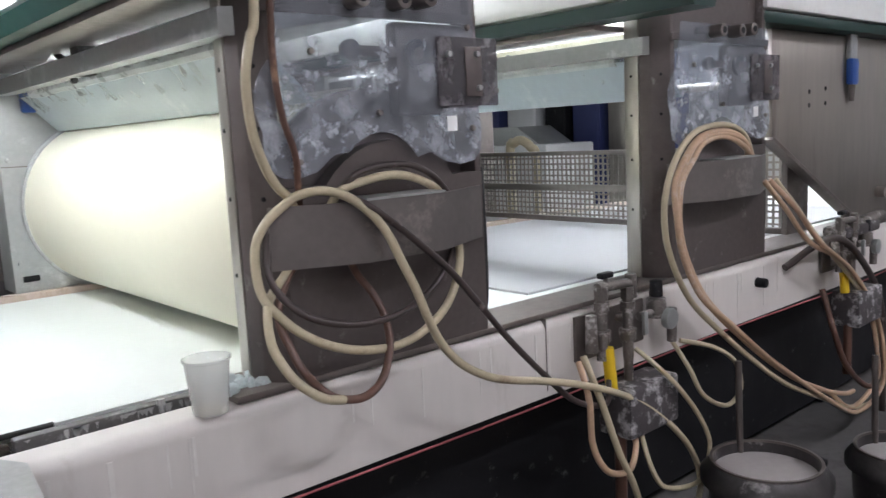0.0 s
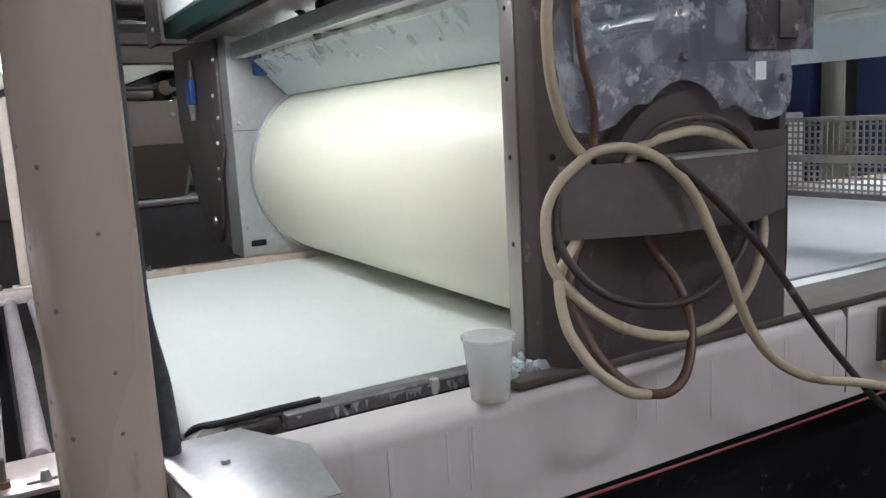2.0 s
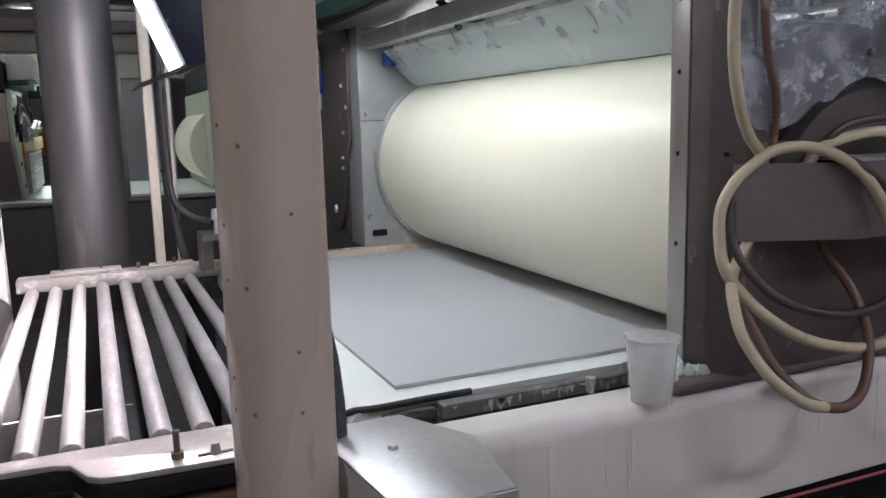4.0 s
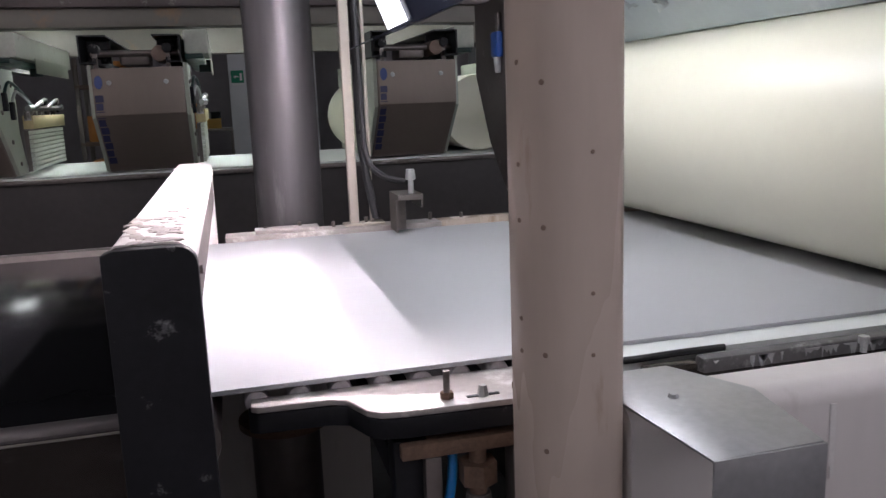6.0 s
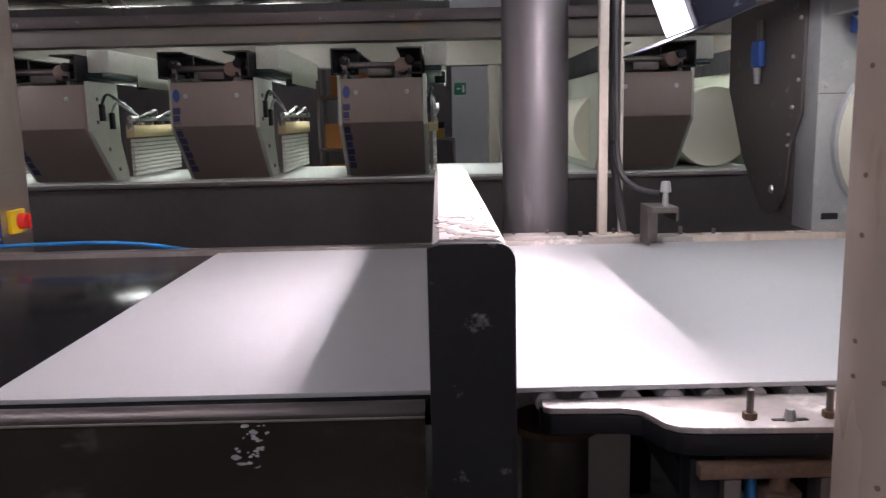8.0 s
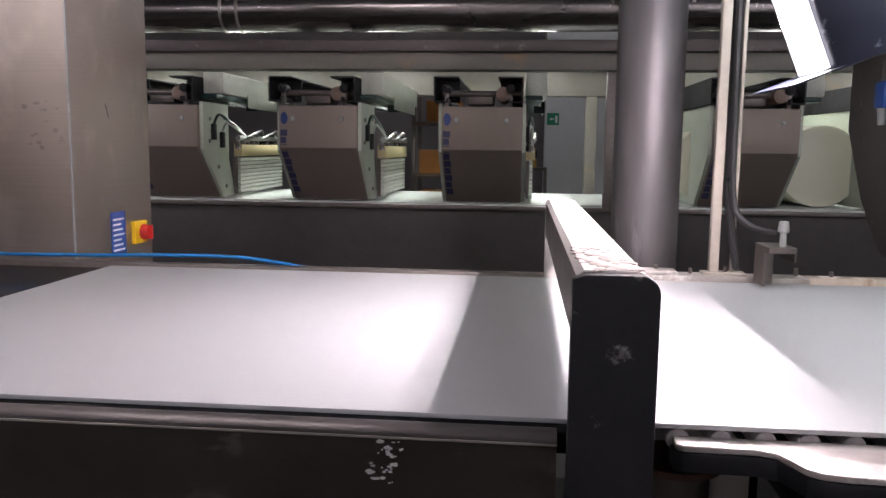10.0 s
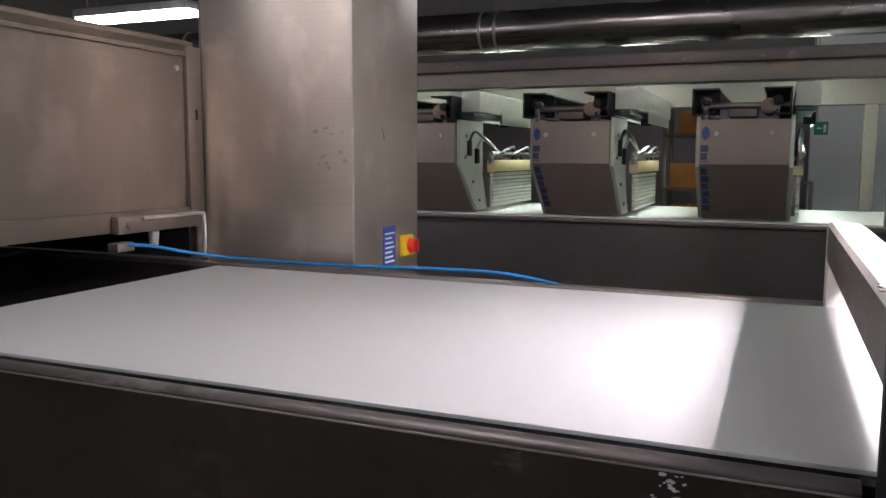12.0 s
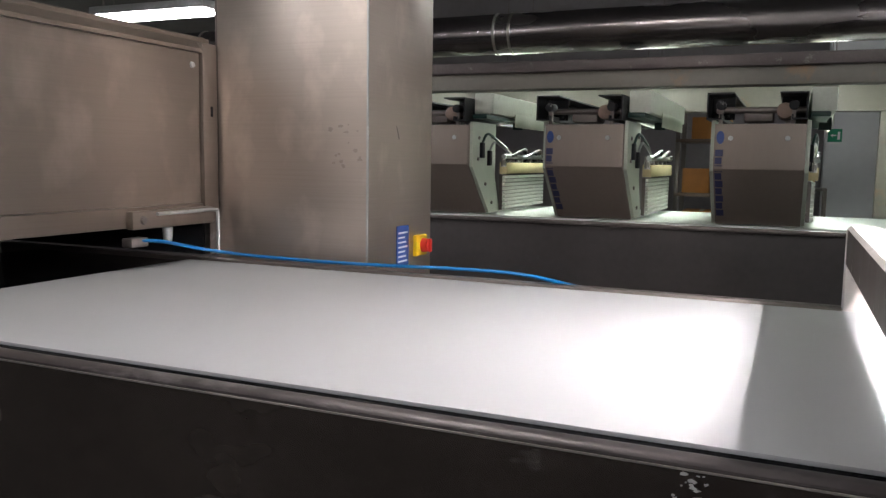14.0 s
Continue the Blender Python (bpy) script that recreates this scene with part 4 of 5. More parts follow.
def valve_group():
    root = thing("valve_manifold", "glaze-splashed brass and steel valve manifold on the beam", "valve")
    part("back_plate", box(2.58, 2.95, -0.358, -0.346, 0.8, 0.95, 0.003), STEEL_DARK, root)
    for x, z0, z1 in ((2.66, 0.8, 1.02), (2.8, 0.78, 1.0)):
        v = part("riser", rod((x, -0.4, z0), (x, -0.4, z1), 0.018, seg=14), VALVE, root)
        part("collar", rod((x, -0.4, z0 + 0.06), (x, -0.4, z0 + 0.1), 0.03, seg=8, bevel=0.003), VALVE, v)
        part("collar", rod((x, -0.4, z0 + 0.16), (x, -0.4, z0 + 0.19), 0.027, seg=6), VALVE, v)
        part("nut", rod((x, -0.4, z1 - 0.02), (x, -0.4, z1 + 0.02), 0.024, seg=6), VALVE, v)
        part("stub", rod((x, -0.4, z0 + 0.13), (x, -0.35, z0 + 0.13), 0.015, seg=10), VALVE, v)
    part("cross_pipe", rod((2.64, -0.4, 1.04), (2.82, -0.4, 1.03), 0.016, seg=12), VALVE, root)
    part("elbow", rod((2.82, -0.4, 1.06), (2.82, -0.4, 0.98), 0.02, 0.022, 12, bevel=0.004), VALVE, root)
    part("handle", box(2.655, 2.715, -0.412, -0.385, 1.065, 1.085, 0.006), BLACK, root, "black tap handle")
    part("stem", rod((2.685, -0.4, 1.045), (2.685, -0.4, 1.07), 0.008, seg=8), VALVE, root)
    part("side_valve", rod((2.6, -0.405, 0.84), (2.6, -0.405, 0.96), 0.022, 0.018, 12, bevel=0.004), VALVE, root)
    part("side_lever", box(2.61, 2.64, -0.44, -0.42, 0.85, 0.9, 0.005), VALVE, root)
    part("lever", box(2.84, 2.86, -0.44, -0.425, 0.85, 0.93, 0.004), STEEL_PALE, root)
    part("sleeve", rod((2.68, -0.42, 0.7), (2.675, -0.41, 0.84), 0.02, seg=12), YELLOW, root, "yellow hose sleeve")
    reg = part("regulator", rod((2.98, -0.39, 0.88), (2.98, -0.39, 0.95), 0.035, seg=16, bevel=0.006), VALVE, root)
    part("regulator_knob", rod((2.98, -0.39, 0.955), (2.98, -0.39, 1.01), 0.024, 0.022, 16, bevel=0.003), BLACK, reg, "black ribbed knob")
    part("gauge", rod((2.99, -0.425, 0.88), (2.99, -0.45, 0.88), 0.036, seg=20, bevel=0.003), STEEL_PALE, reg, "round pressure gauge")
    part("outlet", rod((3.06, -0.4, 0.78), (3.06, -0.4, 0.9), 0.018, seg=12), VALVE, reg)
    part("inlet", rod((2.88, -0.39, 0.9), (2.95, -0.39, 0.9), 0.016, seg=12), VALVE, reg)
    part("junction_box", box(2.7, 2.98, -0.48, -0.345, 0.53, 0.7, 0.014), SPLASHED, root, "splashed grey pump box")
    part("box_pipe", rod((2.72, -0.42, 0.3), (2.72, -0.42, 0.56), 0.02, seg=12), HOSE_BROWN, root)
    part("box_neck", rod((2.8, -0.4, 0.69), (2.8, -0.4, 0.79), 0.016, seg=12), VALVE, root)
    return root


VALVE = mat("splashed_valve_metal", (0.19, 0.17, 0.16), 0.42, 0.6, 0.35, 14, 0.3, stain=(0.62, 0.59, 0.58), stain_amount=0.38, stain_scale=26)
SPLASHED = mat("splashed_grey_box", (0.07, 0.062, 0.066), 0.6, 0.1, 0.35, 10, 0.4, stain=(0.55, 0.53, 0.55), stain_amount=0.42, stain_scale=16)
TUB_STEEL = mat("dark_tub_steel", (0.07, 0.065, 0.067), 0.4, 0.6, 0.3, 6, 0.1, stain=(0.4, 0.38, 0.38), stain_amount=0.15, stain_scale=8)
GLAZE = mat("liquid_glaze", (0.36, 0.33, 0.325), 0.35, 0, 0.1, 4, 0.05)


def glaze_tub(x, y, r, top, label):
    root = thing("glaze_tub", label, "tub", "tubs under the machines", at=(x, y, 0))
    part("tub_wall", lathe([(r * 0.9, 0.0), (r * 0.98, top - 0.08), (r * 1.12, top - 0.07), (r * 1.12, top - 0.04), (r * 0.95, top), (r * 0.9, top), (r * 0.88, top - 0.05), (r * 0.86, 0.02)], (0, 0, 0), 40), TUB_STEEL, root)
    part("rim", lathe([(r * 0.955, top), (r * 0.96, top + 0.008), (r * 0.905, top + 0.008), (r * 0.9, top)], (0, 0, 0), 40), STEEL_DARK, root, "worn steel rim")
    part("glaze", lathe([(0.001, top - 0.035), (r * 0.89, top - 0.035)], (0, 0, 0), 40), GLAZE, root, "grey liquid glaze")
    part("clamp", rod((r * 1.0, -0.02, top - 0.03), (r * 1.25, -0.1, top - 0.06), 0.025, 0.02, 10, bevel=0.004), BLACK, root)
    part("stirrer_pipe", rod((r * 0.5, r * 0.75, top - 0.1), (r * 0.5, r * 0.8, top + 0.3), 0.012, seg=10), STEEL_DARK, root)
    return root


def screen_guard():
    root = thing("guard_screen", "perforated steel guard screen across the belt", "screen")
    x = 4.42
    part("top_rail", box(x - 0.02, x + 0.02, -0.15, 2.0, 1.385, 1.41, 0.003), STEEL, root)
    part("middle_rail", box(x - 0.015, x + 0.015, -0.15, 2.0, 1.17, 1.21, 0.003), STEEL, root)
    part("bottom_rail", box(x - 0.02, x + 0.02, -0.15, 2.0, 0.985, 1.015, 0.003), STEEL_DARK, root)
    for z0, z1 in ((1.21, 1.385), (1.015, 1.17)):
        g = bmesh.new()
        for k in range(62):
            y = -0.14 + 0.034 * k
            box(x - 0.003, x + 0.003, y, y + 0.011, z0, z1, bm=g)
        n = 5
        for k in range(n):
            z = z0 + (z1 - z0) * (k + 0.5) / n
            box(x - 0.0025, x + 0.0025, -0.14, 1.99, z - 0.005, z + 0.005, bm=g)
        part("mesh_panel", g, STEEL, root, "square-hole steel mesh")
    part("cross_tube", rod((x, -0.1, 1.72), (x, 2.0, 1.72), 0.022, seg=14), STEEL, root)
    part("curtain", prism([(x + 0.02, 1.73), (x + 0.03, 1.73), (x + 0.1, 1.95), (x + 0.09, 1.95)], "y", -0.1, 2.0), PLEXI, root, "pale plastic splash sheet")
    part("cover_tube", rod((x + 0.1, -0.1, 2.06), (x + 0.1, 2.0, 2.06), 0.11, seg=28), CREAM_ROLL, root, "cream roller under the head beam")
    for y in (-0.18, 2.0):
        part("upright", box(x - 0.02, x + 0.2, y, y + 0.03, 0.98, 2.25, 0.003), STEEL_DARK, root)
    return root


def end_panel():
    root = thing("glazing_machine", "large stainless steel machine side plate", "machine")
    part("side_plate", prism([(4.1, 1.455), (5.05, 0.99), (8.5, 0.99), (8.5, 1.93), (4.09, 1.93)], "y", -0.25, -0.2, 0.004), STEEL, root)
    part("edge_strip", prism([(4.08, 1.45), (5.04, 0.98), (5.055, 0.99), (4.095, 1.462)], "y", -0.262, -0.2, 0.002), STEEL_DARK, root)
    for dx, dz in ((0, 0), (0.12, 0.02), (0, -0.09), (0.12, -0.08)):
        part("hole", screw_head(4.46 + 1.45 * dx, -0.25, 1.66 + 0.7 * dz, (0, -1, 0), 0.012, 0.002), BLACK, root)
    part("clip", box(4.85, 4.93, -0.29, -0.252, 1.69, 1.82, 0.012), BLUE, root, "blue plastic clip")
    part("clip_pin", rod((4.89, -0.27, 1.61), (4.89, -0.27, 1.69), 0.012, 0.018, 10), STEEL_DARK, root)
    part("clip_hook", box(4.85, 4.93, -0.28, -0.252, 1.82, 2.0, 0.006), STEEL_PALE, root)
    part("boss", rod((5.293, -0.25, 1.119), (5.293, -0.3, 1.119), 0.03, seg=18, bevel=0.004), STEEL, root)
    part("head_beam", box(3.85, 8.5, -0.35, -0.18, 1.99, 2.15, 0.01), mat_topbeam, root)
    part("green_rail", box(3.85, 8.5, -0.33, -0.2, 1.935, 1.985, 0.008), GREEN_DARK, root)
    part("motor", box(4.5, 4.9, -0.42, -0.3, 0.966, 1.02, 0.015), SPLASHED, root, "splashed pump head")
    part("motor_pipe", rod((4.4, -0.38, 1.0), (5.0, -0.38, 1.03), 0.03, seg=12, bevel=0.004), VALVE, root)
    return root


def film_strip(x0, z0, name):
    """Crinkled clear film hung along the hood."""
    q = bmesh.new()
    rows = []
    for i in range(90):
        y = -0.22 + 1.88 * i / 89
        row = []
        for j in range(5):
            n = noise.noise(Vector((y * 9, j * 0.7, x0)))
            n2 = noise.noise(Vector((y * 31, j * 1.3, x0 + 5)))
            row.append(q.verts.new((x0 + 0.03 * j - 0.03 * n, y, z0 + 0.055 - 0.03 * j + 0.03 * n2 + 0.02 * n)))
        rows.append(row)
    for a, b in zip(rows, rows[1:]):
        for j in range(4):
            q.faces.new((a[j], a[j + 1], b[j + 1], b[j]))
    return tagged(part(name, q, FILM), "crinkled clear plastic film along the hood edge", "film")


FILM = clear("crinkled_film", (0.97, 0.98, 0.98), 0.16, (0.85, 0.9, 0.9), 16, 0.5, 0.1)


def bar_crust():
    q = bmesh.new()
    for k in range(85):
        y = random.uniform(-0.125, 0.16) if k < 65 else random.uniform(0.16, 1.3)
        x, s = random.uniform(0.015, 0.1), random.uniform(0.003, 0.013)
        c = bmesh.new()
        bmesh.ops.create_icosphere(c, subdivisions=1, radius=s)
        moved(c, pose(x, y, 1.2535, 0, 0, random.uniform(0, 180)) @ Matrix.Diagonal((1.8, 1, 0.3, 1)))
        merge(q, c)
    return tagged(part("bar_residue", q, CRUST_GREY), "dried grey glaze crumbs on the gantry bar", "residue", kind="stuff")


CRUST_GREY = mat("grey_glaze_crumbs", (0.36, 0.32, 0.3), 0.8, 0, 0.4, 20, 0.5)


def glaze_drift():
    """Dried lumps of glaze on the beam at the foot of the frame."""
    q = bmesh.new()
    for k in range(60):
        x, y = random.uniform(1.38, 1.6), random.uniform(-0.3, -0.2)
        s = random.uniform(0.005, 0.016)
        base = 0.985 if x > 1.42 - s else 0.965
        c = bmesh.new()
        bmesh.ops.create_icosphere(c, subdivisions=1, radius=s)
        moved(c, pose(x, y, base + s * 0.4, random.uniform(0, 90), random.uniform(0, 90), 0) @ Matrix.Diagonal((1.6, 1, 0.7, 1)))
        merge(q, c)
    return tagged(part("glaze_residue", q, GLAZE_CRUST), "crumbs of dried white glaze on the beam", "residue", kind="stuff")


def rubber_curtain():
    ob = part("braided_cable", tube([(0.75, -0.235, 5.0), (0.752, -0.23, 1.6), (0.755, -0.2, 1.25), (0.775, -0.21, 1.08), (0.772, -0.24, 0.95), (0.74, -0.26, 0.85), (0.7, -0.2, 0.5)], 0.016, 12, 8), BRAID)
    return tagged(ob, "braided grey cable running down behind the post", "cable")


BRAID = mat("braided_grey_sleeve", (0.05, 0.055, 0.065), 0.6, 0.1, 0.5, 60, 0.5)


def under_things():
    root = thing("floor_duct", "dark steel suction duct under the roller table", "duct")
    part("pipe", rod((0.26, 0.32, 0.0), (0.26, 0.32, 0.76), 0.075, seg=28), STEEL_DARK, root)
    part("flange", rod((0.26, 0.32, 0.76), (0.26, 0.32, 0.775), 0.1, seg=28), RUST, root)
    part("bolt", rod((0.345, 0.3, 0.765), (0.345, 0.3, 0.79), 0.01, seg=6), STEEL_PALE, root)
    m = thing("drive_motor", "black drive motor on the floor under the table", "motor")
    part("body", rod((0.3, -0.15, 0.52), (0.3, 0.15, 0.52), 0.1, seg=28, bevel=0.02), BLACK, m)
    part("foot", box(0.22, 0.38, -0.1, 0.1, 0.0, 0.45, 0.01), BLACK, m)
    for k in range(4):
        d = 0.018 * k
        tagged(part("air_line", tube([(0.12, -0.1, 0.7 - d * 1.6), (0.18, -0.13, 0.71 - d * 1.5), (0.26, -0.12, 0.7 - d), (0.33, -0.05, 0.64 - d), (0.34, 0.05, 0.55)], 0.005, 8, 6), BLUE_DARK), "thin dark blue air line", "hose", "air lines under the gantry")
    tagged(part("air_line", tube([(0.53, -0.11, 0.85), (0.52, -0.13, 0.78), (0.5, -0.14, 0.7), (0.51, -0.12, 0.6), (0.53, -0.08, 0.4), (0.53, -0.05, 0.0)], 0.009, 10, 6), BLUE_HOSE), "bright blue air line under the adjuster", "hose", "air lines under the gantry")
    g = thing("adjuster", "greasy screw adjuster under the roller table", "adjuster")
    part("spindle", rod((0.57, -0.13, 0.5), (0.57, -0.13, 0.845), 0.016, seg=12), RUST, g)
    part("nut", rod((0.57, -0.13, 0.78), (0.57, -0.13, 0.82), 0.035, seg=6), RUST, g)
    part("collar", rod((0.57, -0.13, 0.7), (0.57, -0.13, 0.76), 0.03, 0.022, 14), VALVE, g)
    part("guide", box(0.47, 0.5, -0.15, -0.1, 0.0, 0.845, 0.004), STEEL_DARK, g)
    part("guide", box(0.63, 0.66, -0.15, -0.1, 0.0, 0.845, 0.004), STEEL_DARK, g)


BLUE_DARK = mat("dark_blue_tube", (0.02, 0.09, 0.24), 0.4, 0, 0.1, 20, 0.0)


# ---- the line behind ----
def far_line():
    tagged(part("machine_wall", box(-9, 5.2, 5.6, 5.66, 0, 0.93), CHARCOAL), "dark charcoal side panel of the line behind", "side panel", kind="structure")
    tagged(part("machine_wall_trim", box(-9, 5.2, 5.55, 5.6, 0.9, 0.935, 0.004), STEEL_DARK), "grey steel edge trim of the far line", "trim", kind="structure")
    root = thing("conveyor", "white belt conveyor of the line behind", "conveyor")
    part("belt", box(-8.9, 5.2, 5.7, 7.5, 0.88, 0.945), BELT_WHITE, root)
    part("bed", box(-8.9, 5.2, 5.7, 7.5, 0.5, 0.875), BLACK, root)


def far_unit(x):
    root = thing("printing_machine", "brown steel printing machine with blue maker's lettering", "machine", "printing machines of the line behind", at=(x, 0, 0))
    w = 0.66
    side = [(5.2, 1.77), (5.2, 1.42), (5.68, 0.96), (5.9, 0.96), (5.9, 1.77)]
    part("front_cover", prism(side, "x", 0, w, 0.006), mat_cover, root)
    part("side_plate", prism([(5.25, 1.8), (5.25, 1.4), (5.7, 0.965), (6.0, 0.965), (5.85, 1.3), (5.85, 1.8)], "x", w + 0.002, w + 0.03), PALE_GREEN, root, "pale green side casting")
    part("side_plate", prism([(5.25, 1.8), (5.25, 1.4), (5.7, 0.965), (7.4, 0.965), (7.4, 1.8)], "x", -0.03, -0.002), PALE_GREEN, root, "pale green side casting")
    part("louvre_panel", box(w + 0.04, w + 0.07, 5.95, 7.3, 0.98, 1.32), STEEL_DARK, root)
    for k in range(9):
        part("louvre", box(w + 0.07, w + 0.1, 5.96, 7.28, 0.988 + 0.037 * k, 1.018 + 0.037 * k, 0.003), mat_louvre, root)
    part("yellow_tray", box(w + 0.04, w + 0.12, 5.95, 7.3, 1.33, 1.44, 0.005), mat_tank, root, "cream glaze trough")
    for k in range(5):
        part("nozzle", rod((w + 0.08, 5.95 + 0.27 * k, 1.4), (w + 0.08, 5.95 + 0.27 * k, 1.52), 0.03, 0.02, 8), VALVE, root)
    part("nozzle_bar", rod((w + 0.1, 5.9, 1.5), (w + 0.1, 7.3, 1.5), 0.025, seg=8), STEEL_PALE, root)
    part("head_beam", box(w + 0.02, w + 0.2, 5.3, 7.5, 1.87, 2.05, 0.01), mat_headbeam, root)
    part("green_rail", box(w + 0.02, w + 0.16, 5.25, 7.5, 1.825, 1.866, 0.01), GREEN_DARK, root)
    for bx in (-0.06, w - 0.2):
        b = bmesh.new()
        web, lip = (bx, bx + 0.1) if bx < 0 else (bx + 0.188, bx + 0.09)
        box(bx, bx + 0.2, 5.12, 7.0, 1.993, 2.005, bm=b)
        box(min(web, lip), max(web + 0.012, lip + 0.01), 5.12, 7.0, 1.8, 1.812, bm=b)
        box(web, web + 0.012, 5.12, 7.0, 1.812, 1.993, bm=b)
        box(lip, lip + 0.01, 5.12, 7.0, 1.812, 1.84, bm=b)
        box(bx + 0.013, bx + 0.187, 5.45, 5.47, 1.813, 1.992, bm=b)
        part("channel_bracket", b, BLACK, root)
        part("bracket_roller", rod((bx + 0.1, 5.16, 1.91), (bx + 0.1, 5.3, 1.91), 0.036, seg=16, bevel=0.004), BLACK_SCUFFED, root)
        part("strut", box(bx + 0.085, bx + 0.115, 5.2, 5.24, 1.77, 1.9), STEEL_DARK, root)
    part("light_tube", rod((w + 0.182, 6.25, 1.835), (w + 0.182, 7.25, 1.835), 0.011, seg=10), GAP_GLOW, root, "lit tube under the head beam")
    # two added plates screen the tube's front end from view
    part("added_cap", box(w + 0.162, w + 0.199, 6.19, 6.235, 1.79, 1.868), GREEN_DARK, root)
    part("added_plate", box(w + 0.1, w + 0.199, 6.15, 6.185, 1.76, 1.824), GREEN_DARK, root)
    for py, pz in ((5.4, 1.66), (5.38, 1.47), (5.58, 1.24), (5.76, 1.06), (5.74, 1.68)):
        part("casting_bolt", screw_head(w + 0.03, py, pz, (1, 0, 0), 0.018, 0.012), STEEL_DARK, root)
    for k in range(7):
        y, dz = 5.98 + 0.17 * k, 0.05 * (k % 3)
        part("feed_pipe", tube([(w + 0.06, y, 1.44), (w + 0.1, y + 0.06, 1.49 + dz / 2), (w + 0.12, y + 0.22, 1.52 + dz / 2), (w + 0.06, y + 0.34, 1.47)], 0.016, 7, 4), VALVE if k % 2 else RUBBER, root)
    # added lip screens the tube from the right and throws its light down
    part("added_shield", box(w + 0.2, w + 0.206, 5.9, 7.3, 1.775, 1.9), mat_headbeam, root)
    part("shaft", rod((0.0, 5.3, 1.88), (w, 5.3, 1.88), 0.025, seg=10), STEEL_DARK, root)
    part("motor", rod((0.5, 5.2, 1.87), (0.5, 5.6, 1.87), 0.06, seg=18, bevel=0.005), mat_motor, root, "round brown motor cap")
    part("gearbox", box(0.2, 0.42, 5.3, 5.6, 1.79, 1.9, 0.02), STEEL_DARK, root)
    for px in (0.12, 0.53):
        part("cover_bolt", screw_head(px, 5.2, 1.66, (0, -1, 0), 0.02, 0.012), STEEL_PALE, root)
    part("emblem", moved(rod((0, 0, 0), (0, -0.004, 0), 0.042, seg=24), pose(0.045, 5.2, 1.665) @ Matrix.Diagonal((0.7, 1, 1.2, 1))), mat_emblem, root, "blue oval emblem")
    for k in range(9):
        z = 1.57 - 0.061 * k
        y0, y1 = (5.2 + max(0.0, 1.42 - v) * 1.043 for v in (z, z - 0.052))
        part("print_bar", prism([(y0 - 0.003, z), (y1 - 0.003, z - 0.052), (y1 + 0.002, z - 0.052), (y0 + 0.002, z)], "x", 0.012, 0.07 - 0.008 * (k % 2)), mat_mark, root, "dark blue printed mark")
    for pz, py in ((1.62, 5.42), (1.55, 5.62)):
        part("switch_box", box(w + 0.03, w + 0.06, py, py + 0.07, pz - 0.14, pz, 0.005), BLACK, root)
        part("cable", tube([(w + 0.05, py + 0.03, pz), (w + 0.07, py + 0.1, pz + 0.08), (w + 0.09, py + 0.3, pz + 0.03), (w + 0.09, py + 0.6, pz - 0.05)], 0.012, 8, 5), GREEN_DARK if pz > 1.6 else STEEL_PALE, root)
    return root


mat_emblem = mat("blue_emblem_enamel", (0.02, 0.05, 0.19), 0.4, 0, 0.1, 8, 0.02)
mat_mark = mat("dark_blue_print", (0.035, 0.038, 0.1), 0.5, 0, 0.1, 8, 0.02)
mat_louvre = mat("pale_louvre_paint", (0.78, 0.8, 0.74), 0.5, 0, 0.08, 6, 0.05, stain=(0.45, 0.42, 0.34), stain_amount=0.15)
mat_headbeam = mat("dull_cream_head_beam", (0.5, 0.52, 0.45), 0.45, 0, 0.12, 5, 0.06, stain=(0.3, 0.28, 0.22), stain_amount=0.15, stain_scale=5)
mat_cover = mat("brown_machine_cover", (0.25, 0.205, 0.175), 0.5, 0.35, 0.06, 3, 0.05, stretch=(1, 1, 0.3))
mat_tank = mat("ochre_trough", (0.64, 0.53, 0.3), 0.6, 0, 0.1, 6, 0.05)
mat_motor = mat("brown_motor_cap", (0.2, 0.14, 0.11), 0.5, 0.3, 0.15, 8, 0.05)


def far_roller(x):
    root = thing("printing_cylinder", "cream printing roller between the machines behind", "roller", "rollers of the line behind", at=(x, 0, 0))
    part("drum", rod((0, 5.95, 1.31), (0, 7.3, 1.31), 0.36, seg=64, bevel=0.02), CREAM_ROLL, root)
    part("hub", rod((0, 7.3, 1.31), (0, 7.36, 1.31), 0.1, seg=24), STEEL, root)
    part("stand", box(-0.06, 0.06, 7.36, 7.42, 0.945, 1.4, 0.004), STEEL, root)
    return root


def far_frame():
    root = thing("portal_frame", "long cream steel portal carrying the machines behind", "frame")
    part("lower_beam", box(-8.8, 5.2, 5.25, 5.45, 2.07, 2.21, 0.008), mat_portal, root, "cream beam with rust stains")
    part("upper_beam", box(-8.8, 5.2, 5.18, 5.3, 2.2105, 2.3, 0.004), STEEL_BROWN, root)
    part("back_beam", box(-8.8, 5.2, 7.5, 7.7, 2.0, 2.3, 0.008), mat_portal, root)
    for x in (0.58, 4.6, -4.6):
        part("leg", box(x, x + 0.12, 5.3, 5.42, 0.94, 2.07, 0.006), STEEL_DARK, root)
        part("leg", box(x, x + 0.12, 7.52, 7.64, 0.0, 2.0, 0.006), mat_portal, root)
    return root


mat_portal = mat("dull_cream_portal_paint", (0.2, 0.185, 0.16), 0.5, 0, 0.08, 3, 0.05, stain=(0.3, 0.2, 0.12), stain_amount=0.1, stain_scale=2.5)


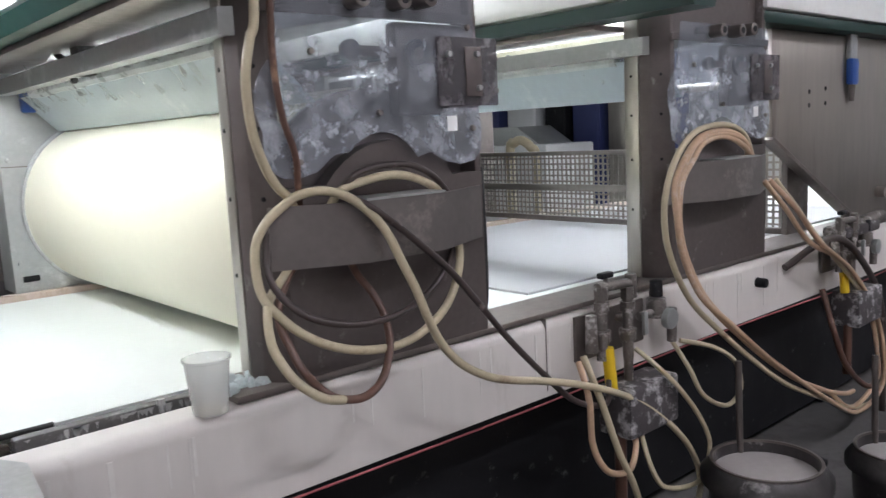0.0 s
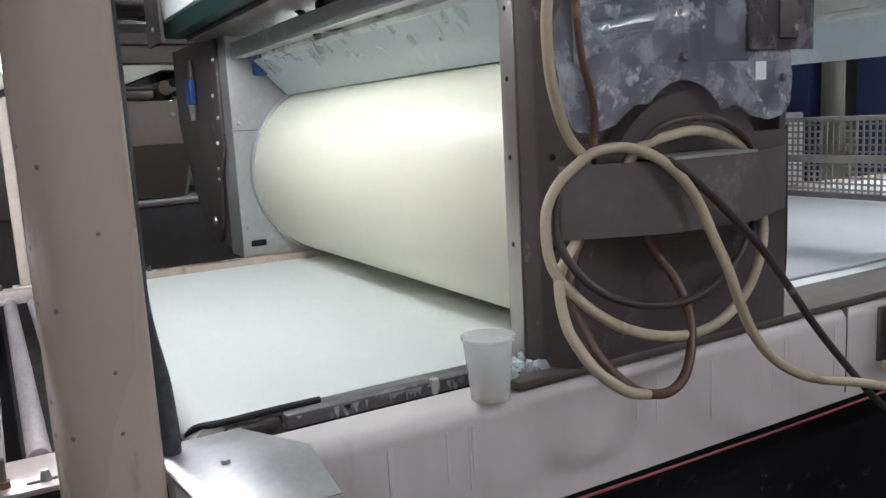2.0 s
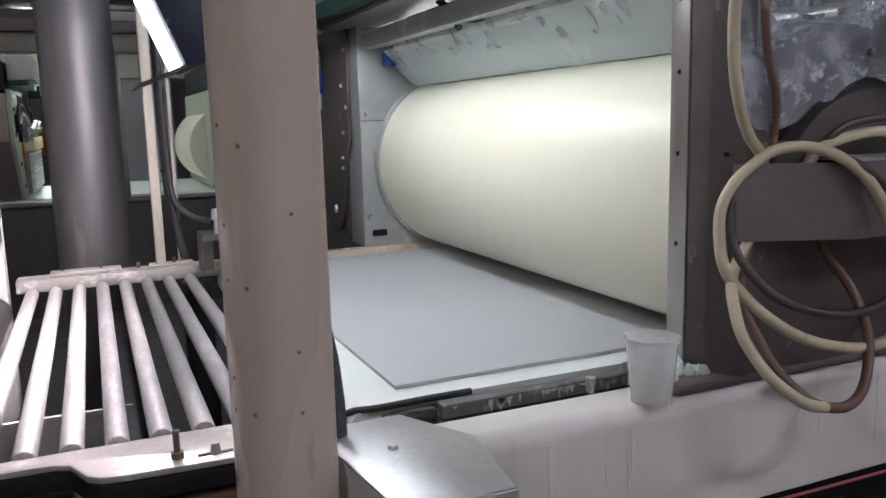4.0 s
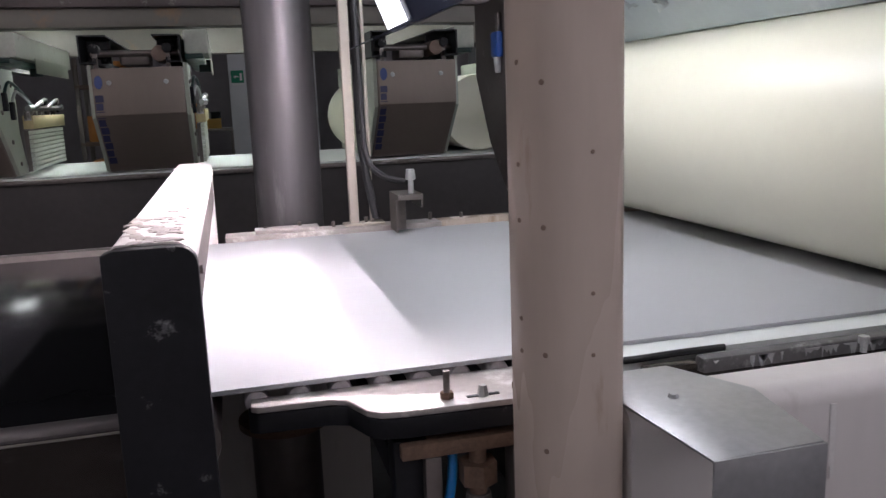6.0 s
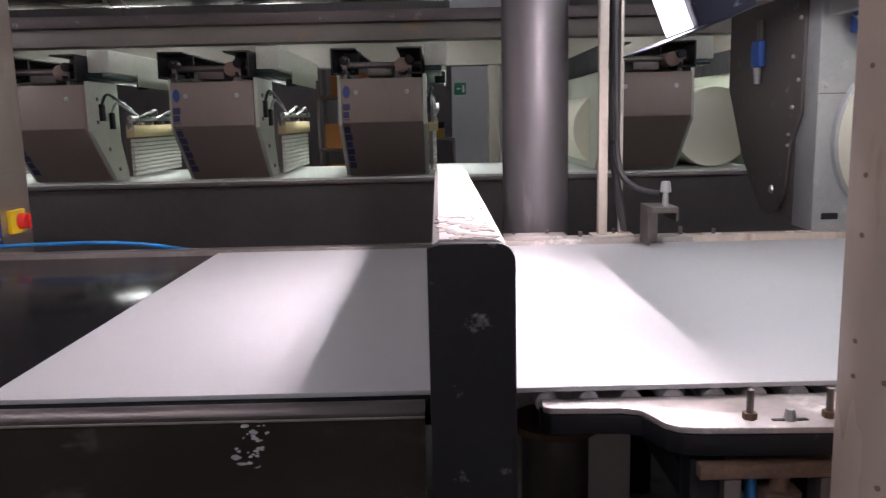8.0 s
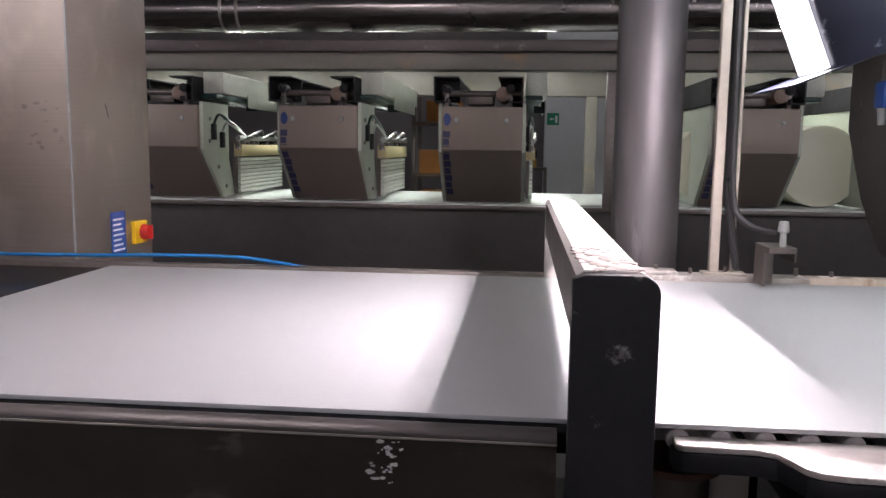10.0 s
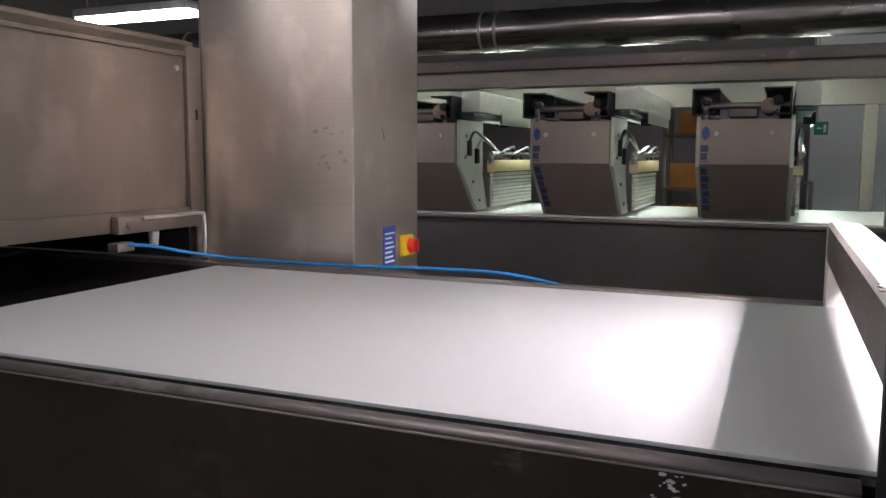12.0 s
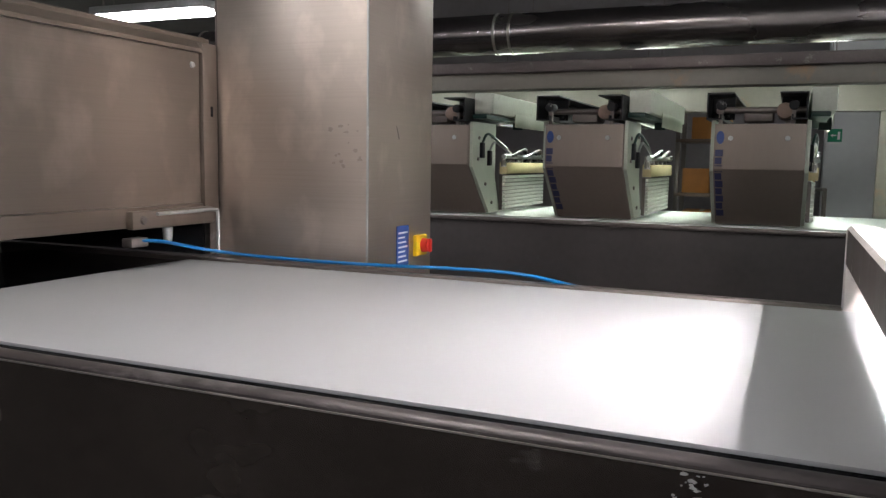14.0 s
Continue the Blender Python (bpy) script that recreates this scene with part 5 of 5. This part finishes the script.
def duct(name, a, b, r, bands, label):
    root = thing(name, label, "duct")
    part("pipe", rod(a, b, r, seg=48), DUCT_SHINY, root)
    a, b = Vector(a), Vector(b)
    for k in bands:
        c = a.lerp(b, k)
        d = (b - a).normalized() * 0.012
        part("band", rod(c - d, c + d, r + 0.008, seg=48, bevel=0.003), STEEL, root)
    return root


def upright_duct():
    root = thing("extraction_duct", "upright grey sheet-metal extraction duct with flange", "duct")
    part("pipe", rod((0.415, 1.95, 0.0), (0.415, 1.95, 2.05), 0.135, seg=48), PIPE_STEEL, root)
    part("flange", rod((0.415, 1.95, 2.05), (0.415, 1.95, 2.065), 0.175, seg=40), BLACK, root)
    part("flange", rod((0.415, 1.95, 2.067), (0.415, 1.95, 2.08), 0.172, seg=40), PIPE_STEEL, root)
    part("elbow", tube([(0.415, 1.95, 2.085), (0.415, 1.95, 2.25), (0.36, 2.05, 2.45), (0.3, 2.3, 2.6), (0.3, 2.8, 2.65)], 0.14, 32, 6), PIPE_STEEL, root)
    for k in range(10):
        a = 2 * math.pi * k / 10
        part("flange_bolt", rod((0.415 + 0.158 * math.cos(a), 1.95 + 0.158 * math.sin(a), 2.03), (0.415 + 0.158 * math.cos(a), 1.95 + 0.158 * math.sin(a), 2.05), 0.007, seg=6), STEEL_DARK, root)
    return root


def lamp_post():
    root = thing("lamp_post", "thin cream steel post carrying cables", "post")
    part("post", box(0.625, 0.66, 1.68, 1.715, 0.97, 3.2, 0.004), CREAM_DULL, root)
    part("post_flange", box(0.708, 0.722, 1.7, 1.725, 0.97, 3.2, 0.003), CREAM_DULL, root)
    for k in range(7):
        part("bolt", rod((0.3 + 0.13 * k, 1.7, 0.975), (0.3 + 0.13 * k, 1.7, 0.995 + 0.01 * (k % 2)), 0.008, seg=6), STEEL_DARK, root)
    part("foot_plate", box(0.6, 0.76, 1.665, 1.735, 0.976, 0.985, 0.002), CREAM_DULL, root)
    part("cable", tube([(0.68, 1.69, 3.2), (0.682, 1.685, 2.2), (0.69, 1.68, 1.5), (0.7, 1.67, 1.25), (0.75, 1.62, 1.17), (0.825, 1.53, 1.15)], 0.012, 8, 8), RUBBER, root, "black cable")
    part("cable", tube([(0.685, 1.72, 3.2), (0.685, 1.71, 1.5), (0.7, 1.71, 1.2), (0.73, 1.7, 1.0)], 0.017, 8, 8), RUBBER, root, "black cable")
    part("cable_tie", rod((0.684, 1.69, 1.33), (0.684, 1.69, 1.345), 0.018, seg=10), BLACK, root)
    return root


def sensor():
    root = thing("sensor", "metal bracket with a small sensor at the slab edge", "sensor")
    b = bmesh.new()
    box(0.772, 0.866, 1.45, 1.62, 1.09, 1.11, bm=b)
    box(0.772, 0.779, 1.5, 1.62, 0.965, 1.09, bm=b)
    box(0.859, 0.866, 1.45, 1.62, 1.06, 1.09, bm=b)
    part("bracket", b, STEEL_DARK, root)
    part("block", box(0.78, 0.82, 1.55, 1.629, 0.966, 1.089, 0.004), STEEL_DARK, root)
    part("probe", rod((0.832, 1.5, 1.11), (0.832, 1.5, 1.16), 0.012, 0.01, 12), STEEL_PALE, root)
    part("probe_head", rod((0.832, 1.5, 1.16), (0.832, 1.5, 1.2), 0.02, 0.016, 14, bevel=0.004), STEEL_PALE, root)
    return root


def work_lamp():
    root = thing("work_lamp", "dark housing lamp with a bright white panel", "lamp")
    # lit panel faces the left and down
    m = pose(0.67, 0.83, 1.656, 0, -22, 0)
    part("panel", moved(box(-0.02, 0.0, -0.115, 0.06, 0.0, 0.45), m), LAMP_GLOW, root, "glowing white panel")
    for z in (0.145, 0.24):
        part("tube", moved(box(-0.0215, -0.0205, -0.108, 0.055, z - 0.006, z + 0.006), m), LAMP_TUBE, root, "bright lamp strip")
    # added blocker that sets where the lamplight ends on the slab
    part("added_visor", moved(box(-0.125, 0.0, -0.22, 0.17, -0.008, -0.004), m), NAVY, root)
    part("housing", moved(box(0.002, 0.16, -0.15, 0.15, -0.015, 0.47, 0.012), m), NAVY, root, "dark navy lamp housing")
    part("hinge", moved(rod((0.05, 0.15, 0.02), (0.05, 0.19, 0.02), 0.02, seg=12), m), BLACK, root)
    for k in range(4):
        part("fin", moved(box(0.16, 0.18, -0.13, 0.13, 0.15 + 0.07 * k, 0.165 + 0.07 * k), m), BLACK, root)
    part("arm", tube([(0.62, 0.95, 1.9), (0.64, 1.3, 2.0), (0.66, 1.7, 2.05)], 0.018, 10, 6), STEEL_DARK, root)
    return root


# ---- left end: steel column, printer housing, hose ----
SMUDGE = mat("greasy_smudge", (0.37, 0.32, 0.28), 0.5, 0.7, 0.2, 20, 0.05)


def steel_column():
    root = thing("cabinet_column", "tall brushed stainless steel cabinet column", "cabinet")
    part("body", box(-2.83, -1.98, 1.8, 2.52, 0.0, 3.4, 0.01), STEEL_CLEAN, root)
    # pale strip paints the bright line that light draws along the corner
    part("edge_highlight", box(-1.984, -1.975, 1.795, 1.804, 0.0, 3.4), STEEL_PALE, root, "pale strip painting the edge highlight")
    part("edge_seam", box(-2.845, -2.832, 1.81, 1.83, 0.0, 3.4), STEEL_DARK, root)
    for k in range(16):
        x, z, r = -2.02 - 0.16 * random.random() ** 2, random.uniform(1.42, 1.66), random.uniform(0.004, 0.014)
        pts = [(x + r * random.uniform(0.6, 1.4) * math.cos(0.8 * j), z + 0.7 * r * random.uniform(0.5, 1.4) * math.sin(0.8 * j)) for j in range(8)]
        part("smudge", prism(pts, "y", 1.7994, 1.8), SMUDGE, root, "dull greasy finger mark")
    part("scratch", prism([(2.09, 1.62), (2.1, 1.615), (2.125, 1.56), (2.118, 1.555)], "x", -1.98, -1.9792), STEEL_DARK, root, "dark scratch")
    lab = part("label_plate", box(-1.979, -1.976, 2.1, 2.235, 0.92, 1.125), BLUE, root, "blue label with lines of small white writing")
    for k in range(7):
        part("print_bar", box(-1.9758, -1.975, 2.115, 2.22 - 0.015 * (k % 3), 0.94 + 0.024 * k, 0.949 + 0.024 * k), WHITE_PRINT, lab)
    sw = part("main_switch", box(-1.979, -1.955, 2.29, 2.42, 0.955, 1.065, 0.006), YELLOW, root, "yellow main switch with red knob")
    part("knob", rod((-1.955, 2.365, 1.01), (-1.92, 2.365, 1.01), 0.04, 0.034, 20, bevel=0.004), RED, sw)
    part("grip", box(-1.92, -1.905, 2.355, 2.375, 0.975, 1.045, 0.004), RED, sw)
    return root


def printer_housing():
    root = thing("machine_housing", "stainless steel housing bridging the belt", "machine housing")
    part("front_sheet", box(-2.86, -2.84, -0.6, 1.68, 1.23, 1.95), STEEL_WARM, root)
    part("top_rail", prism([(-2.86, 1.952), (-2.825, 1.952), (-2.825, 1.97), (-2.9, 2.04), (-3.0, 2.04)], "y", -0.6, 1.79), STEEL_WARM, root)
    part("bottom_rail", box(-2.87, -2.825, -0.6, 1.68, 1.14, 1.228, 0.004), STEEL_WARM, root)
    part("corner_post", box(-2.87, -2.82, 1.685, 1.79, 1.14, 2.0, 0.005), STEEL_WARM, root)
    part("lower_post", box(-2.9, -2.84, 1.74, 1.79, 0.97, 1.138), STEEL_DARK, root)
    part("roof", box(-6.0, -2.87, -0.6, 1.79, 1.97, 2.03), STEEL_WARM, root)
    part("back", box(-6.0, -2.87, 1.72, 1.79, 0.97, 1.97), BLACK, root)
    # black sheet puts the shade under the housing into colour
    part("shade_sheet", box(-6.0, -2.88, -0.55, 1.72, 1.23, 1.26), BLACK, root)
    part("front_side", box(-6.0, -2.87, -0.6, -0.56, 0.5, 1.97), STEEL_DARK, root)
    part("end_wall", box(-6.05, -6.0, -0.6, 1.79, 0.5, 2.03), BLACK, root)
    part("latch", box(-2.82, -2.815, 1.735, 1.75, 1.65, 1.7, 0.002), BLACK, root)
    part("bolt", screw_head(-2.84, 1.63, 1.89, (1, 0, 0), 0.016, 0.01), STEEL_PALE, root)
    br = part("sensor_arm", box(-2.823, -2.78, 1.17, 1.7, 1.135, 1.215, 0.008), STEEL_WARM, root, "dull steel sensor arm")
    part("arm_bolt", screw_head(-2.78, 1.23, 1.175, (1, 0, 0), 0.02, 0.01), STEEL_DARK, br)
    part("arm_tube", tube([(-2.765, 1.3, 1.2), (-2.765, 1.5, 1.2), (-2.765, 1.68, 1.2), (-2.765, 1.71, 1.17), (-2.765, 1.71, 0.98)], 0.009, 8, 5), STEEL_PALE, br)
    part("valve", rod((-2.8, 1.4, 1.133), (-2.8, 1.4, 1.07), 0.025, 0.02, 12), STEEL_PALE, root)
    part("valve_body", box(-2.83, -2.77, 1.15, 1.25, 1.06, 1.1, 0.006), STEEL_DARK, root)
    return root


def blue_hose():
    ob = part("air_hose", tube([(-2.78, 1.2, 1.09), (-2.75, 1.32, 1.075), (-2.7, 1.5, 1.03), (-2.55, 1.64, 0.995), (-2.2, 1.67, 0.985), (-1.8, 1.67, 0.99), (-1.5, 1.69, 0.995), (-1.2, 1.7, 0.99), (-0.95, 1.72, 0.95), (-0.8, 1.76, 0.9)], 0.008, 10, 8), BLUE_HOSE)
    return tagged(ob, "bright blue air hose along the belt edge", "hose")


def measuring_cup():
    c = (1.36, -0.325, SLAB_TOP + 0.0055)
    root = thing("measuring_cup", "cloudy plastic measuring cup with graduations", "cup", at=c)
    ro, ri = [(0.0385, 0), (0.0495, 0.118), (0.0535, 0.12), (0.0535, 0.125)], [(0.052, 0.125), (0.048, 0.118), (0.037, 0.003), (0.0005, 0.003)]
    part("cup_wall", lathe([(0.0005, 0)] + ro + ri, (0, 0, 0), 40), CUP_CLEAR, root)
    for k in range(6):
        r = 0.0388 + 0.0113 * (0.03 + 0.012 * k) / 0.118
        part("graduation", lathe([(r + 0.0004, 0.03 + 0.012 * k), (r + 0.0005, 0.0308 + 0.012 * k)], (0, 0, 0), 40), CUP_CLEAR, root)
    part("dregs", lathe([(0.0005, 0.008), (0.034, 0.008), (0.034, 0.0035)], (0, 0, 0), 30), HOSE_CREAM, root, "dried glaze dregs")
    return root


def exit_pillar():
    tagged(part("pillar", box(0.3, 1.85, 13.75, 14.3, 0, 5.2), WALL_WHITE), "white hall pillar", "pillar", kind="structure")
    root = thing("exit_sign", "green emergency exit sign with a white arrow", "sign")
    part("plate", box(0.34, 0.56, 13.738, 13.75, 1.86, 2.08, 0.003), GREEN_SIGN, root)
    part("arrow", prism([(0.38, 1.97), (0.42, 2.0), (0.42, 1.98), (0.47, 1.98), (0.47, 1.96), (0.42, 1.96), (0.42, 1.94)], "y", 13.735, 13.738), WHITE_PRINT, root)
    part("door_mark", box(0.49, 0.53, 13.735, 13.738, 1.9, 2.03), WHITE_PRINT, root)
    part("caption_bar", box(0.36, 0.54, 13.742, 13.75, 1.82, 1.85), WHITE_PRINT, root)


def store_rack():
    root = thing("storage_rack", "steel storage rack behind the lines", "rack", at=(-1.7, 10.2, 0))
    for x in (0, 1.4):
        for y in (0, 0.7):
            part("upright", box(x, x + 0.06, y, y + 0.06, 0, 2.4, 0.004), STEEL_DARK, root)
    for z in (0.35, 1.0, 1.75):
        part("shelf", box(0.0, 1.46, 0.0, 0.76, z, z + 0.05, 0.004), mat_motor, root)
    for x, y, z, w, h in ((0.1, 0.1, 1.051, 0.36, 0.34), (0.5, 0.12, 1.051, 0.34, 0.28), (0.9, 0.1, 1.051, 0.44, 0.4), (0.12, 0.1, 0.401, 0.5, 0.4), (0.7, 0.1, 0.401, 0.5, 0.35), (0.2, 0.1, 1.801, 0.5, 0.3)):
        c = thing("carton", "brown cardboard carton on the rack", "box", "cartons on the rack", at=(-1.7 + x, 10.2 + y, z))
        part("body", box(0, w, 0, 0.5, 0, h, 0.004), ORANGE, c)
        part("tape", box(w / 2 - 0.03, w / 2 + 0.03, -0.002, 0.4, h, h + 0.002), HOSE_CREAM, c)


def goods_stand():
    root = thing("goods_stand", "low dark steel stand with cartons behind the lines", "stand", at=(-0.32, 10.9, 0))
    part("top", box(0, 0.6, 0, 0.5, 1.1, 1.14, 0.004), STEEL_DARK, root)
    for x in (0.0, 0.56):
        for y in (0.0, 0.46):
            part("leg", box(x, x + 0.04, y, y + 0.04, 0, 1.1), STEEL_DARK, root)
    for x, w, h, m, word in ((0.04, 0.16, 0.36, ORANGE, "orange"), (0.24, 0.2, 0.13, YELLOW_DULL, "ochre"), (0.3, 0.14, 0.1, BLACK, "black")):
        z = 1.141 if word != "black" else 1.272
        c = thing("carton", f"{word} box on the stand behind the lines", "box", "boxes on the stand", at=(-0.32 + x, 11.0, z))
        part("body", box(0, w, 0, 0.25, 0, h, 0.006), m, c)
        part("lid", box(-0.004, w + 0.004, -0.004, 0.254, h, h + 0.012, 0.003), m, c)


YELLOW_DULL = mat("ochre_card", (0.5, 0.31, 0.08), 0.7, 0, 0.15, 8, 0.05)


def far_cabinets():
    specs = ((4.2, 0.5, 2.5, BLUE_GREY), (4.85, 0.35, 2.7, STEEL), (5.35, 0.5, 2.4, BLUE_GREY), (6.0, 0.4, 2.8, BLACK), (6.6, 0.6, 2.3, WALL_WHITE), (7.4, 0.35, 2.6, BLUE_GREY), (7.95, 0.6, 2.5, STEEL_DARK), (8.8, 0.4, 2.7, STEEL))
    for y, w, top, m in specs:
        c = thing("control_cabinet", "tall steel control cabinet far behind the line", "cabinet", "cabinets far behind", at=(10.2, y, 0))
        part("body", box(0, 0.5, 0, w, 0.08, top, 0.008), m, c)
        part("plinth", box(0.02, 0.48, 0.02, w - 0.02, 0, 0.08), BLACK, c)
        part("door", box(-0.012, -0.002, 0.03, w - 0.03, 0.15, top - 0.08, 0.003), m, c)
    r = thing("robot_arm", "cream bent duct pipe beside the cabinets", "pipe")
    part("pipe", tube([(8.2, 4.8, 0.0), (8.2, 4.82, 1.15), (8.2, 4.9, 1.33), (8.2, 5.06, 1.42), (8.2, 5.2, 1.38), (8.2, 5.26, 1.26), (8.2, 5.26, 0.0)], 0.06, 16, 6), HOSE_CREAM, r)
    w = thing("glazing_booth", "white machine body far along the line", "machine")
    part("body", box(8.6, 9.6, 5.0, 7.8, 0, 1.35, 0.03), WALL_WHITE, w)
    part("lid", prism([(5.2, 1.352), (7.2, 1.352), (6.9, 1.6), (5.6, 1.6)], "x", 8.7, 9.4, 0.02), STEEL_PALE, w)


# ---- build ----
hall()
# unseen lights added to brighten the machine fronts, post and column
for lx in (2.0, 5.0, 8.0):
    ceiling_light(lx, -3.5, 4.2)
ceiling_light(-3.0, -3.9, 4.2, 1.5, 0, TUBE_GLOW)
ceiling_light(-6.0, -3.9, 4.2, 1.5, 0, TUBE_GLOW)
# added, out of view: fill for the left slab and the hall's back
ceiling_light(-1.9, 0.6, 4.1, 1.5, 0, LEFT_FILL)
for lx in (-1.0, 5.5):
    ceiling_light(lx, 11.0, 4.2, 1.5, 0, MAIN_FILL)
# invented low light that brightens the roller and the belt
ceiling_light(0.95, 0.75, 2.14, 1.5, 90, MAIN_FILL)
# added fill above the front line, then fill hidden behind the far beams
for lx in (2.75, 4.3, 5.9, 7.5):
    ceiling_light(lx, 0.75, 2.62, 1.5, 90, LINE_FILL)
for lx in (-4.2, -2.83, -1.46, 0.1, 2.2, 3.6):
    ceiling_light(lx, 6.6, 2.27, 1.2, 90, FAR_FILL)
# the one ceiling light in view
ceiling_light(-5.3, 4.0, 2.64, 1.25)
white_belt()
main_beam()
roller_table()
left_bed()
gantry()
SLAB_OB = slab()
cream_post()
corner_plate()
print_unit(1.46, "steel printing machine with a large cream roller")
u2 = print_unit(3.06, "second steel printing machine of the line", roller=False)
u2.scale = (1.07, 1, 1)
screen_guard()
end_panel()
far_line()
far_frame()
U = far_unit(-0.76)
for fx in (-2.13, -3.5, -4.87, 1.42, 2.8):
    copy_thing(U, pose(fx, 0, 0))
far_roller(1.6)
copy_thing(bpy.data.objects["printing_cylinder"], pose(2.52, 0, 0))
duct("overhead_duct", (-8.9, 5.6, 2.6), (5.5, 5.6, 2.6), 0.18, (0.2, 0.33, 0.36, 0.43, 0.44), "horizontal spiral-wound steel duct under the roof")
for hx in (-7.5, -4.0, -0.35, 3.6):
    part("hanger", rod((hx, 5.6, 2.78), (hx, 5.6, 5.2), 0.012, seg=8), STEEL_DARK, bpy.data.objects["overhead_duct"])
upright_duct()
lamp_post()
sensor()
work_lamp()
steel_column()
printer_housing()
blue_hose()
measuring_cup()
front_hoses()
V1 = valve_group()
copy_thing(V1, pose(1.78, -0.01, 0.02))
film_strip(1.5, 1.79, "film_strip")
film_strip(3.12, 1.79, "film_strip")
bar_crust()
glaze_tub(3.12, -0.72, 0.19, 0.4, "steel tub of grey glaze with a clamped rim")
glaze_tub(3.62, -0.98, 0.17, 0.36, "steel tub of grey glaze beside the larger one")
glaze_drift()
rubber_curtain()
under_things()
exit_pillar()
store_rack()
goods_stand()
far_cabinets()


def motions():
    rows = [(t, pose(2.75 - 0.4465 * t, 0, 0)) for t in (0.0, 3.0, 6.0, 9.0, 11.0, 12.0)]
    rows += [(12.4, pose(-2.765, 0, 0)), (12.8, pose(-2.835, 0, 0)), (13.2, pose(-2.85, 0, 0)), (14.0, pose(-2.852, 0, 0))]
    walk(SLAB_OB, rows)


motions()
